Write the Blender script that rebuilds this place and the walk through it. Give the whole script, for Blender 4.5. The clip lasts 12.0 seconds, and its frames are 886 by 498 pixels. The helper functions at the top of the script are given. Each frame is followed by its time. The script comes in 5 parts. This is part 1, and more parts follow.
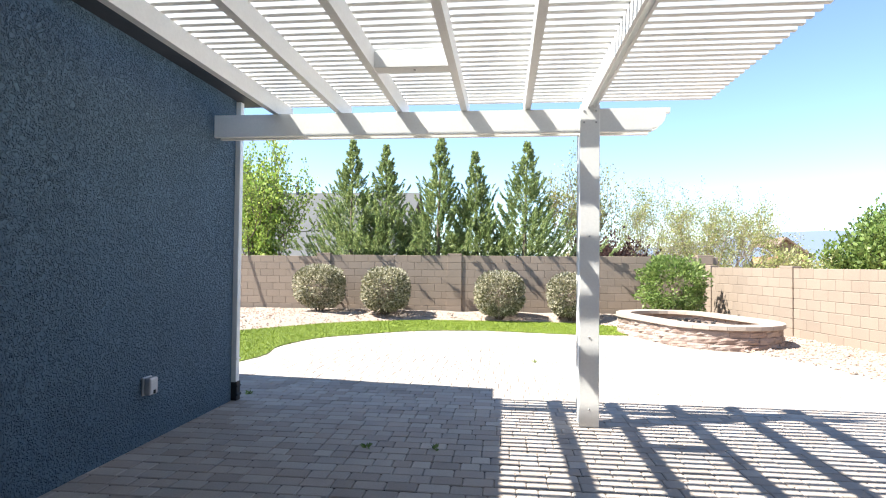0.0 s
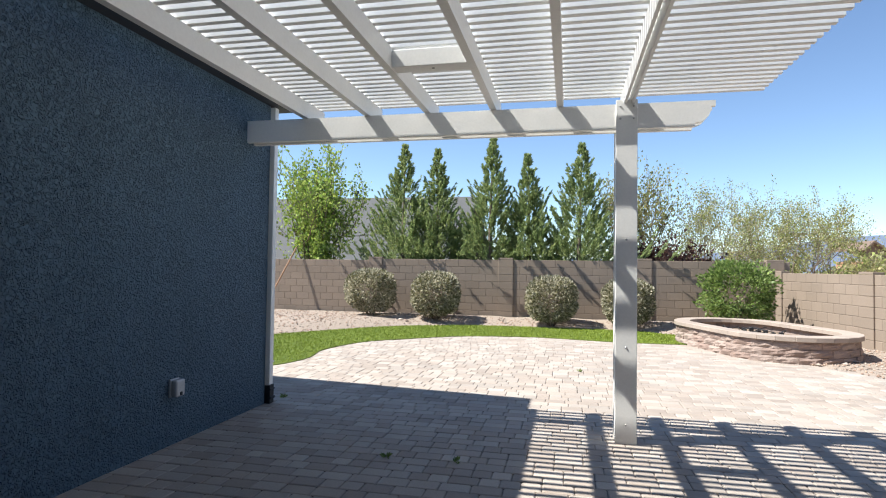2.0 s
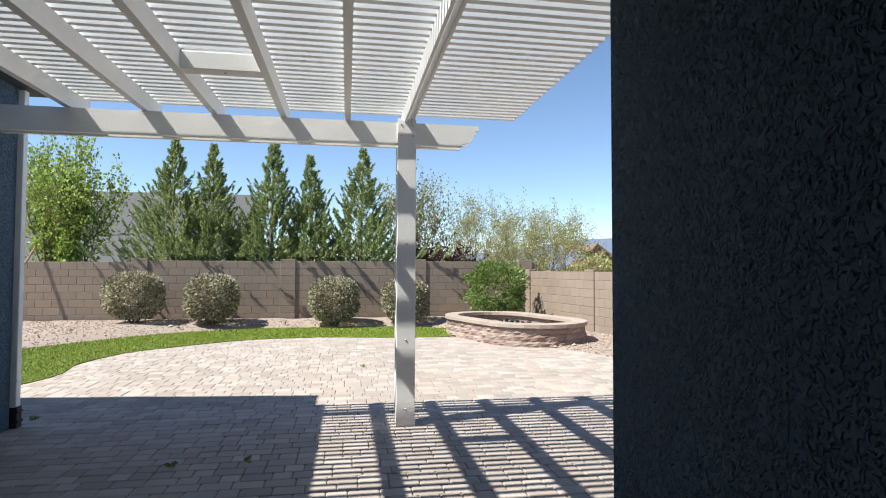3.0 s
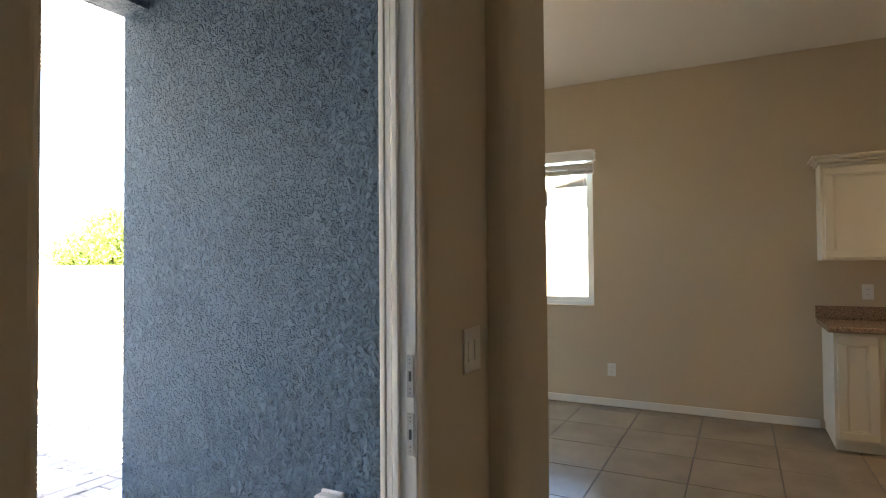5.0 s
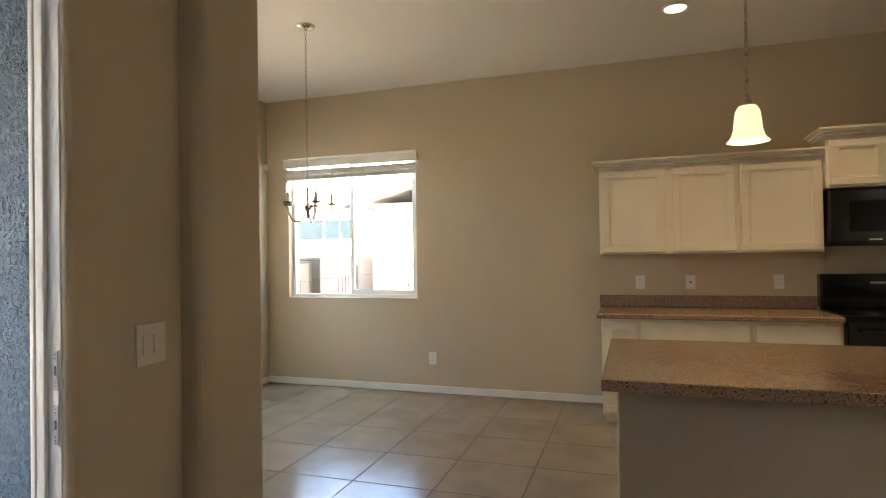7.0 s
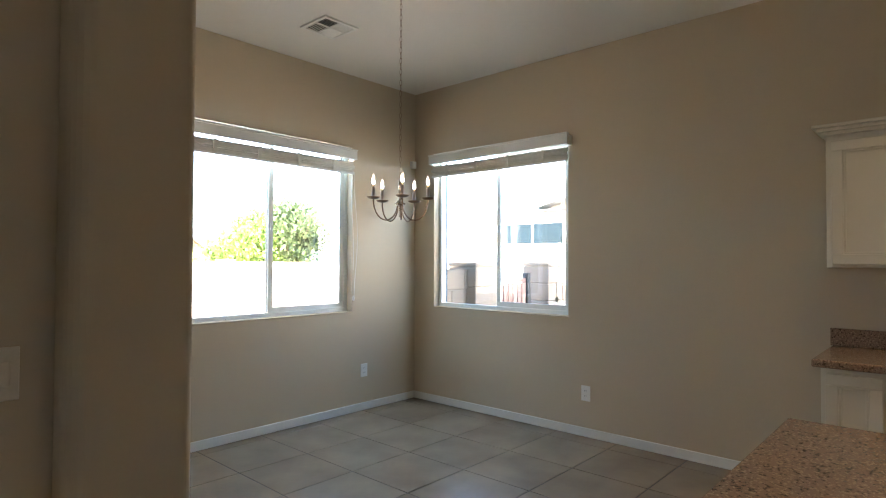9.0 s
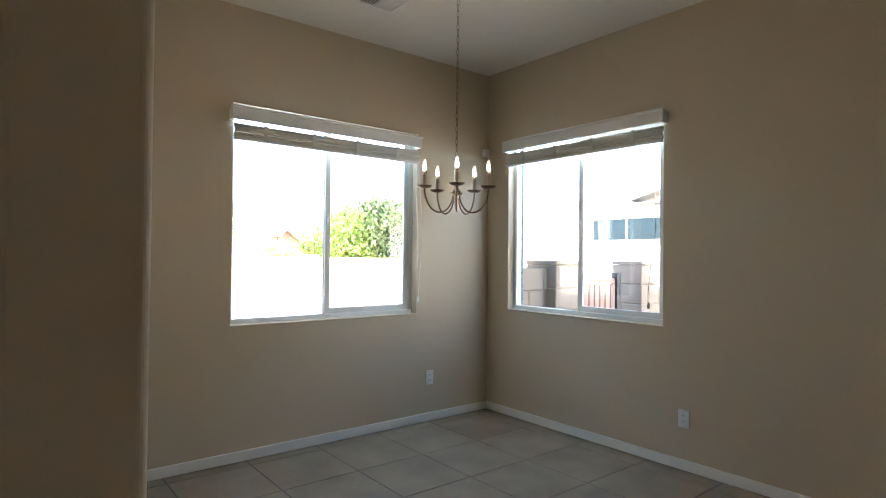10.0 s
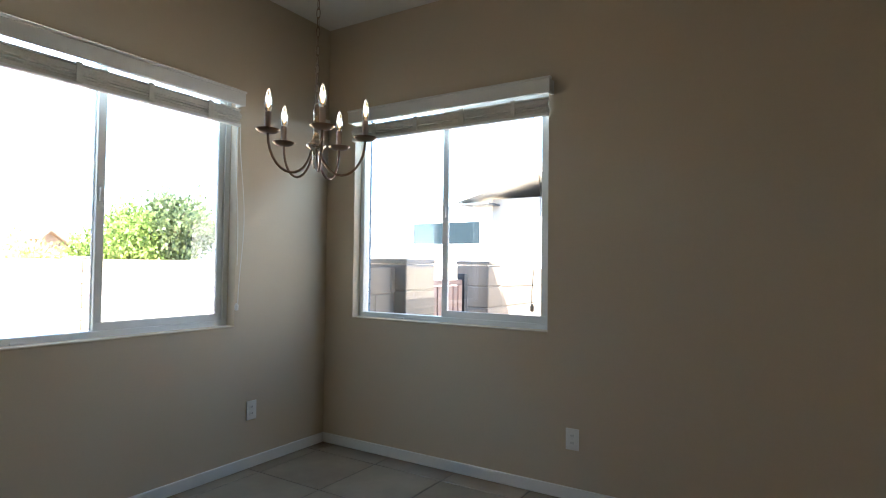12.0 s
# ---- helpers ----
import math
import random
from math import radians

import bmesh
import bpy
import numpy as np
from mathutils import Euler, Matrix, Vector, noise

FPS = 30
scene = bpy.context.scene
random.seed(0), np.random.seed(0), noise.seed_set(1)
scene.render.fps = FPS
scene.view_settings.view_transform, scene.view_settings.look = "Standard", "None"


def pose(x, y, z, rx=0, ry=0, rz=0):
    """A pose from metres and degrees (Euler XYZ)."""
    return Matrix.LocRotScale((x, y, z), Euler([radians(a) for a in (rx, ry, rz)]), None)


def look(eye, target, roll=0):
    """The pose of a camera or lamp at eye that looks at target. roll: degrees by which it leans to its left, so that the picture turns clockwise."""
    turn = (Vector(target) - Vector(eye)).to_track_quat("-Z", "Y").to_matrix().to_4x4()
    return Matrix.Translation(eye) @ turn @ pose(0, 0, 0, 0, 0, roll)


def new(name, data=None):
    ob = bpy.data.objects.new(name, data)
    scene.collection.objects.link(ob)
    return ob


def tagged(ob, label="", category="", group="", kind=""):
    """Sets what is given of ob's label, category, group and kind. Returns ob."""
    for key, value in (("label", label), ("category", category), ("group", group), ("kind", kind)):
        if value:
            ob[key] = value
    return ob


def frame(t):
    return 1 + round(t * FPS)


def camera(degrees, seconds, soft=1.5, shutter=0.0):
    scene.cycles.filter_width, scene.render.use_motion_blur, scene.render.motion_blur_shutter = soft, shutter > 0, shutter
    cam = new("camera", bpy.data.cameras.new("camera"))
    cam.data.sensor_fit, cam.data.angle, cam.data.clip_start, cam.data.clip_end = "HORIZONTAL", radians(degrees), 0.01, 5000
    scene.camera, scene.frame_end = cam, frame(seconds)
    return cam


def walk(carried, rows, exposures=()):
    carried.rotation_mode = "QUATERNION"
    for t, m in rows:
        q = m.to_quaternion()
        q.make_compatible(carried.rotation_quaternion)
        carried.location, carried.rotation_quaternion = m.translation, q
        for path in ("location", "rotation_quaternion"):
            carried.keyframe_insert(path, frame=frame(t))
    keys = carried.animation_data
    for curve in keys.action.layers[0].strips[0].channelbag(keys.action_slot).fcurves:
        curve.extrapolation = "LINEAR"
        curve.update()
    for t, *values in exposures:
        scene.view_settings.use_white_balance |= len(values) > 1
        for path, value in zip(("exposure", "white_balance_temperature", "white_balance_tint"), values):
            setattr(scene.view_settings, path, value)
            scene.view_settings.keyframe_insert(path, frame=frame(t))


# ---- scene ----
cam = camera(75.8, 12.0, soft=1.1)
PATH = [
    (0, (-1.421, 0.655, 1.384), (-1.635, 2.643, 1.435), 0.6),
    (0.5, (-1.384, 0.811, 1.389), (-1.894, 2.744, 1.443), 0.8),
    (1, (-1.289, 0.916, 1.381), (-1.888, 2.823, 1.44), 1.0),
    (1.5, (-1.171, 0.948, 1.372), (-1.746, 2.863, 1.434), 0.8),
    (2, (-1.123, 0.88, 1.393), (-1.552, 2.832, 1.456), 0.8),
    (2.5, (-1.15, 0.719, 1.412), (-1.212, 2.717, 1.479), 0.6),
    (3, (-1.196, 0.511, 1.407), (-0.865, 2.482, 1.478), 0.2),
    (3.5, (-1.291, 0.232, 1.399), (-0.561, 2.093, 1.467), -0.3),
    (3.7, (-1.353, 0.13, 1.393), (-0.454, 1.916, 1.458), -0.4),
    (5.3, (-2.296, -0.458, 1.357), (-0.46, 0.335, 1.402), -0.4),
    (5.5, (-2.361, -0.549, 1.358), (-0.508, 0.201, 1.401), -0.4),
    (6, (-2.333, -0.769, 1.358), (-0.435, -0.139, 1.393), -0.8),
    (6.5, (-2.225, -0.983, 1.36), (-0.308, -0.412, 1.386), -0.9),
    (8.3, (-1.198, -1.397, 1.383), (0.483, -0.313, 1.413), -0.4),
    (8.5, (-1.093, -1.425, 1.381), (0.536, -0.265, 1.419), -0.2),
    (9, (-0.772, -1.421, 1.378), (0.712, -0.081, 1.422), 0.2),
    (9.5, (-0.482, -1.378, 1.38), (0.873, 0.093, 1.42), 0.2),
    (10, (-0.293, -1.186, 1.397), (0.958, 0.374, 1.424), 0.6),
    (10.5, (-0.152, -1.023, 1.386), (1.081, 0.551, 1.412), 0.9),
    (11, (0.034, -0.816, 1.347), (1.303, 0.729, 1.389), 0.8),
    (11.5, (0.131, -0.613, 1.359), (1.538, 0.808, 1.398), 1.1),
    (12, (0.171, -0.35, 1.313), (1.865, 0.712, 1.373), 0.7),
]
EXPOSURES = [(0.0, 1.95, 6400, 8), (0.15, 1.7, 6400, 8), (0.35, 1.22, 6300, 8), (1.5, 1.3, 6300, 8), (2.5, 1.09, 6300, 8), (3.7, 1.08, 6400, 8), (4.5, 3.1, 6600, 10), (5.3, 5.75, 8000, 14), (6.7, 5.76, 8000, 14), (8.3, 5.48, 6750, 12), (9.5, 4.95, 6600, 11), (10.5, 4.72, 6500, 11), (12.0, 4.40, 6400, 11)]
walk(cam, [(t, look(eye, target, roll)) for t, eye, target, roll in PATH], EXPOSURES)

# world, sun and exposure: afternoon sun from the west, high over the roof of the west wing
SUN = Vector((0.715, 0.20, -1.0)).normalized()
world = bpy.data.worlds.new("sky")
scene.world = world
world.use_nodes = True
wt = world.node_tree
sky = wt.nodes.new("ShaderNodeTexSky")
sky.sky_type, sky.sun_disc = "NISHITA", False
sky.sun_elevation, sky.sun_rotation = math.asin(-SUN.z), math.atan2(-SUN.x, -SUN.y)
sky.air_density, sky.dust_density, sky.ozone_density, sky.altitude = 0.95, 0.08, 1.6, 1600
wt.links.new(sky.outputs[0], wt.nodes["Background"].inputs[0])
wt.nodes["Background"].inputs[1].default_value = 0.09
sun = new("sun", bpy.data.lights.new("sun", "SUN"))
sun.data.energy, sun.data.angle, sun.data.color = 4.6, radians(0.53), (1.0, 0.955, 0.89)
sun.rotation_mode = "QUATERNION"
sun.rotation_quaternion = SUN.to_track_quat("-Z", "Y")


# ---- materials ----
def mat(name, base, rough=0.6, metal=0.0, var=0.12, scale=3.0, fine=0.08, fscale=90.0, bump=0.15, bscale=120.0,
        bdist=0.002, tint=None, objvar=0.0, islvar=0.0, coat=0.0, worms=0.0, spec=0.5):
    """A surface with broad stains and fine grain: colour, gloss and relief from noise in world space."""
    m = bpy.data.materials.new(name)
    m.use_nodes = True
    n, l = m.node_tree.nodes, m.node_tree.links
    b = n["Principled BSDF"]
    b.inputs["Roughness"].default_value, b.inputs["Metallic"].default_value = rough, metal
    b.inputs["Coat Weight"].default_value = coat
    b.inputs["Specular IOR Level"].default_value = spec
    geo = n.new("ShaderNodeNewGeometry")

    def noisy(s, detail=4.0, dist=0.0):
        t = n.new("ShaderNodeTexNoise")
        t.inputs["Scale"].default_value, t.inputs["Detail"].default_value, t.inputs["Distortion"].default_value = s, detail, dist
        l.new(geo.outputs["Position"], t.inputs["Vector"])
        return t.outputs[0]

    def math_node(op, a, c):
        t = n.new("ShaderNodeMath")
        t.operation = op
        for i, v in enumerate((a, c)):
            if isinstance(v, (int, float)):
                t.inputs[i].default_value = v
            else:
                l.new(v, t.inputs[i])
        return t.outputs[0]

    k = math_node("MULTIPLY", math_node("SUBTRACT", noisy(scale, 5.0), 0.5), 2 * var)
    k = math_node("ADD", k, math_node("MULTIPLY", math_node("SUBTRACT", noisy(fscale, 2.0), 0.5), 2 * fine))
    if objvar:
        oi = n.new("ShaderNodeObjectInfo")
        k = math_node("ADD", k, math_node("MULTIPLY", math_node("SUBTRACT", oi.outputs["Random"], 0.5), 2 * objvar))
    if islvar:
        k = math_node("ADD", k, math_node("MULTIPLY", math_node("SUBTRACT", geo.outputs["Random Per Island"], 0.5), 2 * islvar))
    k = math_node("ADD", k, 1.0)
    mul = n.new("ShaderNodeVectorMath")
    mul.operation = "SCALE"
    if tint:
        mx = n.new("ShaderNodeMix")
        mx.data_type = "RGBA"
        mx.inputs["A"].default_value, mx.inputs["B"].default_value = (*base, 1), (*tint, 1)
        ramp = n.new("ShaderNodeValToRGB")
        ramp.color_ramp.elements[0].position, ramp.color_ramp.elements[1].position = 0.38, 0.62
        if objvar or islvar:
            src = oi.outputs["Random"] if objvar else geo.outputs["Random Per Island"]
            src = math_node("FRACT", math_node("MULTIPLY", src, 7.31), 0)
        else:
            src = noisy(scale * 1.7, 3.0)
        l.new(src, ramp.inputs[0])
        l.new(ramp.outputs[0], mx.inputs["Factor"])
        l.new(mx.outputs["Result"], mul.inputs[0])
    else:
        mul.inputs[0].default_value = base
    l.new(k, mul.inputs["Scale"])
    l.new(mul.outputs[0], b.inputs["Base Color"])
    rr = math_node("ADD", math_node("MULTIPLY", noisy(scale * 2.3, 3.0), 0.6 * rough * (1 - rough) + 0.02), rough - 0.3 * rough * (1 - rough) - 0.01)
    l.new(rr, b.inputs["Roughness"])
    if bump:
        bn = n.new("ShaderNodeBump")
        bn.inputs["Strength"].default_value, bn.inputs["Distance"].default_value = bump, bdist
        if worms:
            r = n.new("ShaderNodeValToRGB")
            r.color_ramp.elements[0].position, r.color_ramp.elements[1].position = 0.44, 0.56
            l.new(noisy(bscale, 1.2, worms), r.inputs[0])
            l.new(r.outputs[0], bn.inputs["Height"])
        else:
            l.new(noisy(bscale, 3.0), bn.inputs["Height"])
        l.new(bn.outputs[0], b.inputs["Normal"])
    return m


def glowing(name, color, strength):
    m = bpy.data.materials.new(name)
    m.use_nodes = True
    b = m.node_tree.nodes["Principled BSDF"]
    b.inputs["Base Color"].default_value = (*color, 1)
    b.inputs["Emission Color"].default_value, b.inputs["Emission Strength"].default_value = (*color, 1), strength
    return m


def glass(name, tint=(1, 1, 1), rough=0.0):
    m = bpy.data.materials.new(name)
    m.use_nodes = True
    b = m.node_tree.nodes["Principled BSDF"]
    b.inputs["Base Color"].default_value = (*tint, 1)
    b.inputs["Roughness"].default_value, b.inputs["Transmission Weight"].default_value, b.inputs["IOR"].default_value = rough, 1.0, 1.45
    return m


def leafy(name, base, tint, rough=0.55):
    """Leaves: two colours mixed leaf by leaf, some light passing through."""
    m = mat(name, base, rough, tint=tint, islvar=0.35, var=0.1, bump=0.0)
    b = m.node_tree.nodes["Principled BSDF"]
    b.inputs["Subsurface Weight"].default_value = 0.0
    tr = m.node_tree.nodes.new("ShaderNodeBsdfTranslucent")
    ad = m.node_tree.nodes.new("ShaderNodeMixShader")
    ad.inputs[0].default_value = 0.4
    src = b.inputs["Base Color"].links[0].from_socket
    m.node_tree.links.new(src, tr.inputs[0])
    m.node_tree.links.new(b.outputs[0], ad.inputs[1])
    m.node_tree.links.new(tr.outputs[0], ad.inputs[2])
    m.node_tree.links.new(ad.outputs[0], m.node_tree.nodes["Material Output"].inputs[0])
    return m


def granite_mat():
    m = mat("granite", (0.31, 0.205, 0.14), 0.22, var=0.10, scale=4, fine=0.1, fscale=300, bump=0.02, coat=0.3)
    n, l = m.node_tree.nodes, m.node_tree.links
    b = n["Principled BSDF"]
    src = b.inputs["Base Color"].links[0].from_socket
    geo = n.new("ShaderNodeNewGeometry")
    for s, lo, hi, col in ((105, 0.61, 0.70, (0.11, 0.07, 0.045)), (130, 0.61, 0.70, (0.46, 0.33, 0.22))):
        t = n.new("ShaderNodeTexNoise")
        t.inputs["Scale"].default_value, t.inputs["Detail"].default_value = s, 2.0
        off = n.new("ShaderNodeVectorMath")
        off.inputs[1].default_value = (s, 3.1, 7.7)
        l.new(geo.outputs["Position"], off.inputs[0])
        l.new(off.outputs[0], t.inputs["Vector"])
        r = n.new("ShaderNodeValToRGB")
        r.color_ramp.elements[0].position, r.color_ramp.elements[1].position = lo - 0.06, hi - 0.06
        mx = n.new("ShaderNodeMix")
        mx.data_type = "RGBA"
        mx.inputs["B"].default_value = (*col, 1)
        l.new(t.outputs[0], r.inputs[0])
        l.new(r.outputs[0], mx.inputs["Factor"])
        l.new(src, mx.inputs["A"])
        src = mx.outputs["Result"]
    l.new(src, b.inputs["Base Color"])
    return m


# colour grain shares the relief's scale, so some crevice shade sits in the colour
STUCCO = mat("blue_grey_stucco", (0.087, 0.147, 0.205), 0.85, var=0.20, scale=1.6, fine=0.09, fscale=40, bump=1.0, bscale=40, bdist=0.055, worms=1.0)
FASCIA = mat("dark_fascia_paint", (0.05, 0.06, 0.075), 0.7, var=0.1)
PAINT = mat("tan_wall_paint", (0.575, 0.468, 0.332), 0.75, var=0.03, scale=1.2, fine=0.02, bump=0.12, bscale=70, bdist=0.0015)
CEIL = mat("ceiling_paint", (0.78, 0.74, 0.67), 0.85, var=0.025, scale=1.0, fine=0.02, bump=0.25, bscale=55, bdist=0.002)
WHITE = mat("white_trim_paint", (0.78, 0.76, 0.71), 0.45, var=0.03, scale=5, fine=0.02, bump=0.05)
VINYL = mat("white_vinyl", (0.80, 0.80, 0.77), 0.35, var=0.03, scale=5, fine=0.02, bump=0.03)
CABINET = mat("ivory_cabinet_paint", (0.74, 0.68, 0.56), 0.4, var=0.03, scale=4, fine=0.02, bump=0.05)
PERGOLA = mat("white_aluminium_woodgrain", (0.84, 0.83, 0.79), 0.42, var=0.05, scale=4, fine=0.06, fscale=45, bump=0.2, bscale=40)
TILE = mat("beige_ceramic_tile", (0.255, 0.195, 0.133), 0.22, var=0.30, scale=3.2, fine=0.05, fscale=25, bump=0.05, bscale=30, objvar=0.05)
GROUT = mat("grey_brown_grout", (0.085, 0.07, 0.055), 0.9, var=0.1, scale=10)
GRANITE = granite_mat()
BLACK = mat("black_enamel", (0.012, 0.012, 0.013), 0.16, var=0.1, scale=5, fine=0.02, bump=0.0)
BLACKGLASS = mat("black_glass", (0.006, 0.006, 0.007), 0.08, var=0.05, bump=0.0)
RUBBER = mat("black_plastic", (0.015, 0.015, 0.016), 0.6, var=0.1)
NICKEL = mat("brushed_nickel", (0.62, 0.54, 0.44), 0.28, metal=1.0, var=0.05, scale=20, bump=0.03)
BRONZE = mat("antique_bronze", (0.30, 0.20, 0.13), 0.35, metal=1.0, var=0.1, scale=20, bump=0.03)
STEEL = mat("stainless_steel", (0.55, 0.55, 0.55), 0.3, metal=1.0, var=0.05, scale=10, bump=0.03)
PLATE = mat("white_plastic_plate", (0.80, 0.78, 0.73), 0.35, var=0.02, bump=0.0)
SWITCH = mat("almond_plastic_plate", (0.74, 0.68, 0.58), 0.35, var=0.02, bump=0.0)
BLIND = mat("woven_shade", (0.62, 0.57, 0.48), 0.8, var=0.12, scale=30, fine=0.15, fscale=200, bump=0.4, bscale=200)
CORD = mat("white_cord", (0.75, 0.72, 0.66), 0.8, var=0.03)
CLEAR = glass("clear_glass", (0.86, 0.90, 0.89))
BULBGLASS = glass("bulb_glass", (1, 0.96, 0.9))
COVER = mat("clear_grey_plastic_cover", (0.50, 0.50, 0.50), 0.25, var=0.1, scale=30, coat=0.5)
CANGLOW = glowing("warm_lamp_lens", (1.0, 0.84, 0.60), 0.16)
FILAMENT = glowing("warm_filament", (1.0, 0.60, 0.26), 0.45)
CANDLE = mat("pale_rose_sleeve", (0.66, 0.52, 0.44), 0.4, var=0.05, bump=0.0)
ASH = leafy("ash_leaves", (0.075, 0.105, 0.045), (0.115, 0.15, 0.065))
DUCT_SHADE = mat("duct_shade_grey", (0.14, 0.135, 0.125), 0.5, var=0.1)
SHADE = glowing("lit_alabaster_shade", (1.0, 0.83, 0.48), 0.026)
PAVER = mat("tumbled_concrete_paver", (0.37, 0.32, 0.275), 0.85, var=0.16, scale=2.2, fine=0.12, fscale=60, bump=0.5, bscale=90, bdist=0.003, objvar=0.14, tint=(0.33, 0.275, 0.23))
PAVERS = mat("tumbled_concrete_pavers", (0.37, 0.32, 0.275), 0.85, var=0.16, scale=2.2, fine=0.12, fscale=60, bump=0.5, bscale=90, bdist=0.003, islvar=0.14, tint=(0.33, 0.275, 0.23))
SAND = mat("joint_sand", (0.15, 0.125, 0.10), 0.95, var=0.2, scale=6, bump=0.3)
BLOCK = mat("tan_concrete_block", (0.246, 0.192, 0.146), 0.9, var=0.10, scale=1.4, fine=0.12, fscale=50, bump=0.5, bscale=80, bdist=0.003, objvar=0.06)
MORTAR = mat("tan_mortar", (0.18, 0.14, 0.108), 0.95, var=0.1, scale=5)
SPLIT = mat("split_face_retaining_block", (0.265, 0.19, 0.155), 0.9, var=0.18, scale=5, fine=0.2, fscale=40, bump=1.0, bscale=35, bdist=0.012, objvar=0.12, tint=(0.32, 0.245, 0.205))
CAP = mat("retaining_wall_cap", (0.35, 0.285, 0.235), 0.9, var=0.12, scale=5, fine=0.15, fscale=50, bump=0.6, bscale=60, bdist=0.004, objvar=0.08)
SOIL = mat("dry_soil", (0.22, 0.16, 0.11), 0.95, var=0.2, scale=5, bump=0.6, bscale=30, bdist=0.01)
GRAVEL = mat("pink_tan_gravel", (0.31, 0.25, 0.20), 0.9, var=0.14, scale=3, fine=0.4, fscale=38, bump=1.0, bscale=34, bdist=0.02)
PEBBLE = mat("gravel_stone", (0.35, 0.285, 0.235), 0.85, var=0.1, islvar=0.35, tint=(0.33, 0.22, 0.16), bump=0.2)
DESERT = mat("dry_desert_ground", (0.36, 0.27, 0.18), 0.95, var=0.2, scale=0.15, fine=0.2, fscale=2, bump=0.5, bscale=3, bdist=0.1)
TURF = mat("artificial_turf_backing", (0.09, 0.13, 0.010), 0.9, var=0.1, scale=3)
BLADE = mat("artificial_turf_blades", (0.205, 0.265, 0.014), 0.65, var=0.08, scale=1.5, islvar=0.15, bump=0.0)
BARK = mat("grey_brown_bark", (0.17, 0.13, 0.095), 0.9, var=0.25, scale=12, bump=0.7, bscale=40, bdist=0.01)
TWIG = mat("pale_grey_twigs", (0.20, 0.155, 0.115), 0.9, var=0.2, scale=6)
CYPRESS = leafy("cypress_foliage", (0.19, 0.26, 0.095), (0.36, 0.41, 0.17))
POPLAR = leafy("bright_poplar_leaves", (0.20, 0.30, 0.05), (0.36, 0.44, 0.10))
OLIVE = leafy("yellowing_leaves", (0.30, 0.27, 0.10), (0.22, 0.25, 0.09))
PURPLE = leafy("purple_leaves", (0.055, 0.028, 0.024), (0.10, 0.05, 0.04))
SILVER = leafy("silver_green_leaves", (0.17, 0.165, 0.085), (0.50, 0.46, 0.34))
GREEN = leafy("green_shrub_leaves", (0.13, 0.20, 0.045), (0.23, 0.30, 0.085))
SCRUB = leafy("dry_scrub_leaves", (0.29, 0.33, 0.10), (0.36, 0.33, 0.16))
WOODPOLE = mat("bare_wood", (0.36, 0.20, 0.11), 0.7, var=0.15, scale=8)
GATE = mat("red_brown_steel_gate", (0.20, 0.095, 0.075), 0.5, var=0.1, scale=5)
SHINGLE = mat("grey_asphalt_shingles", (0.085, 0.085, 0.084), 0.9, var=0.12, scale=1.5, fine=0.2, fscale=14, bump=0.6, bscale=12, bdist=0.02)
HOUSEWALL = mat("pale_stucco", (0.48, 0.465, 0.44), 0.9, var=0.06, scale=2, bump=0.3)
BROWNROOF = mat("red_brown_roof", (0.17, 0.12, 0.09), 0.9, var=0.15, scale=3)
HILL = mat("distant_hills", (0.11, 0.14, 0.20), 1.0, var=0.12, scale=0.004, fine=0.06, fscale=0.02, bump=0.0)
DARKPANE = mat("window_glass_far", (0.010, 0.016, 0.020), 0.3, spec=0.15, var=0.1, bump=0.0)


# ---- builders ----
def cube(bm, x0, x1, y0, y1, z0, z1):
    vs = [bm.verts.new(p) for p in ((x0, y0, z0), (x1, y0, z0), (x1, y1, z0), (x0, y1, z0), (x0, y0, z1), (x1, y0, z1), (x1, y1, z1), (x0, y1, z1))]
    for f in ((0, 3, 2, 1), (4, 5, 6, 7), (0, 1, 5, 4), (1, 2, 6, 5), (2, 3, 7, 6), (3, 0, 4, 7)):
        bm.faces.new([vs[i] for i in f])
    return bm


def boxes(*ranges, bevel=0.0, seg=2):
    bm = bmesh.new()
    for r in ranges:
        cube(bm, *r)
    if bevel:
        bmesh.ops.bevel(bm, geom=bm.edges[:], offset=bevel, segments=seg, affect="EDGES", clamp_overlap=True, profile=0.5)
    return bm


def mesh_of(name, bm, material, smooth=False):
    me = bpy.data.meshes.new(name)
    bmesh.ops.recalc_face_normals(bm, faces=bm.faces[:])
    bm.to_mesh(me)
    bm.free()
    me.materials.append(material)
    if smooth:
        me.shade_smooth()
    return me


def hang(ob, parent):
    ob.parent = parent
    ob.matrix_parent_inverse = parent.matrix_basis.inverted() if parent.parent is None else Matrix.Identity(4)
    return ob


def part(name, bm, material, parent=None, label="", smooth=False):
    """One mesh object in world coordinates, under a thing or a part of it."""
    ob = new(name, bm if isinstance(bm, bpy.types.Mesh) else mesh_of(name, bm, material, smooth))
    if parent:
        hang(ob, parent)
    return tagged(ob, label)


def thing(name, at, label, category, group=""):
    ob = new(name)
    ob.empty_display_size = 0.1
    ob.matrix_basis = Matrix.Translation(at)
    return tagged(ob, label, category, group)


def setting(name, bm, material, smooth=False):
    return tagged(part(name, bm, material, smooth=smooth), kind="structure")


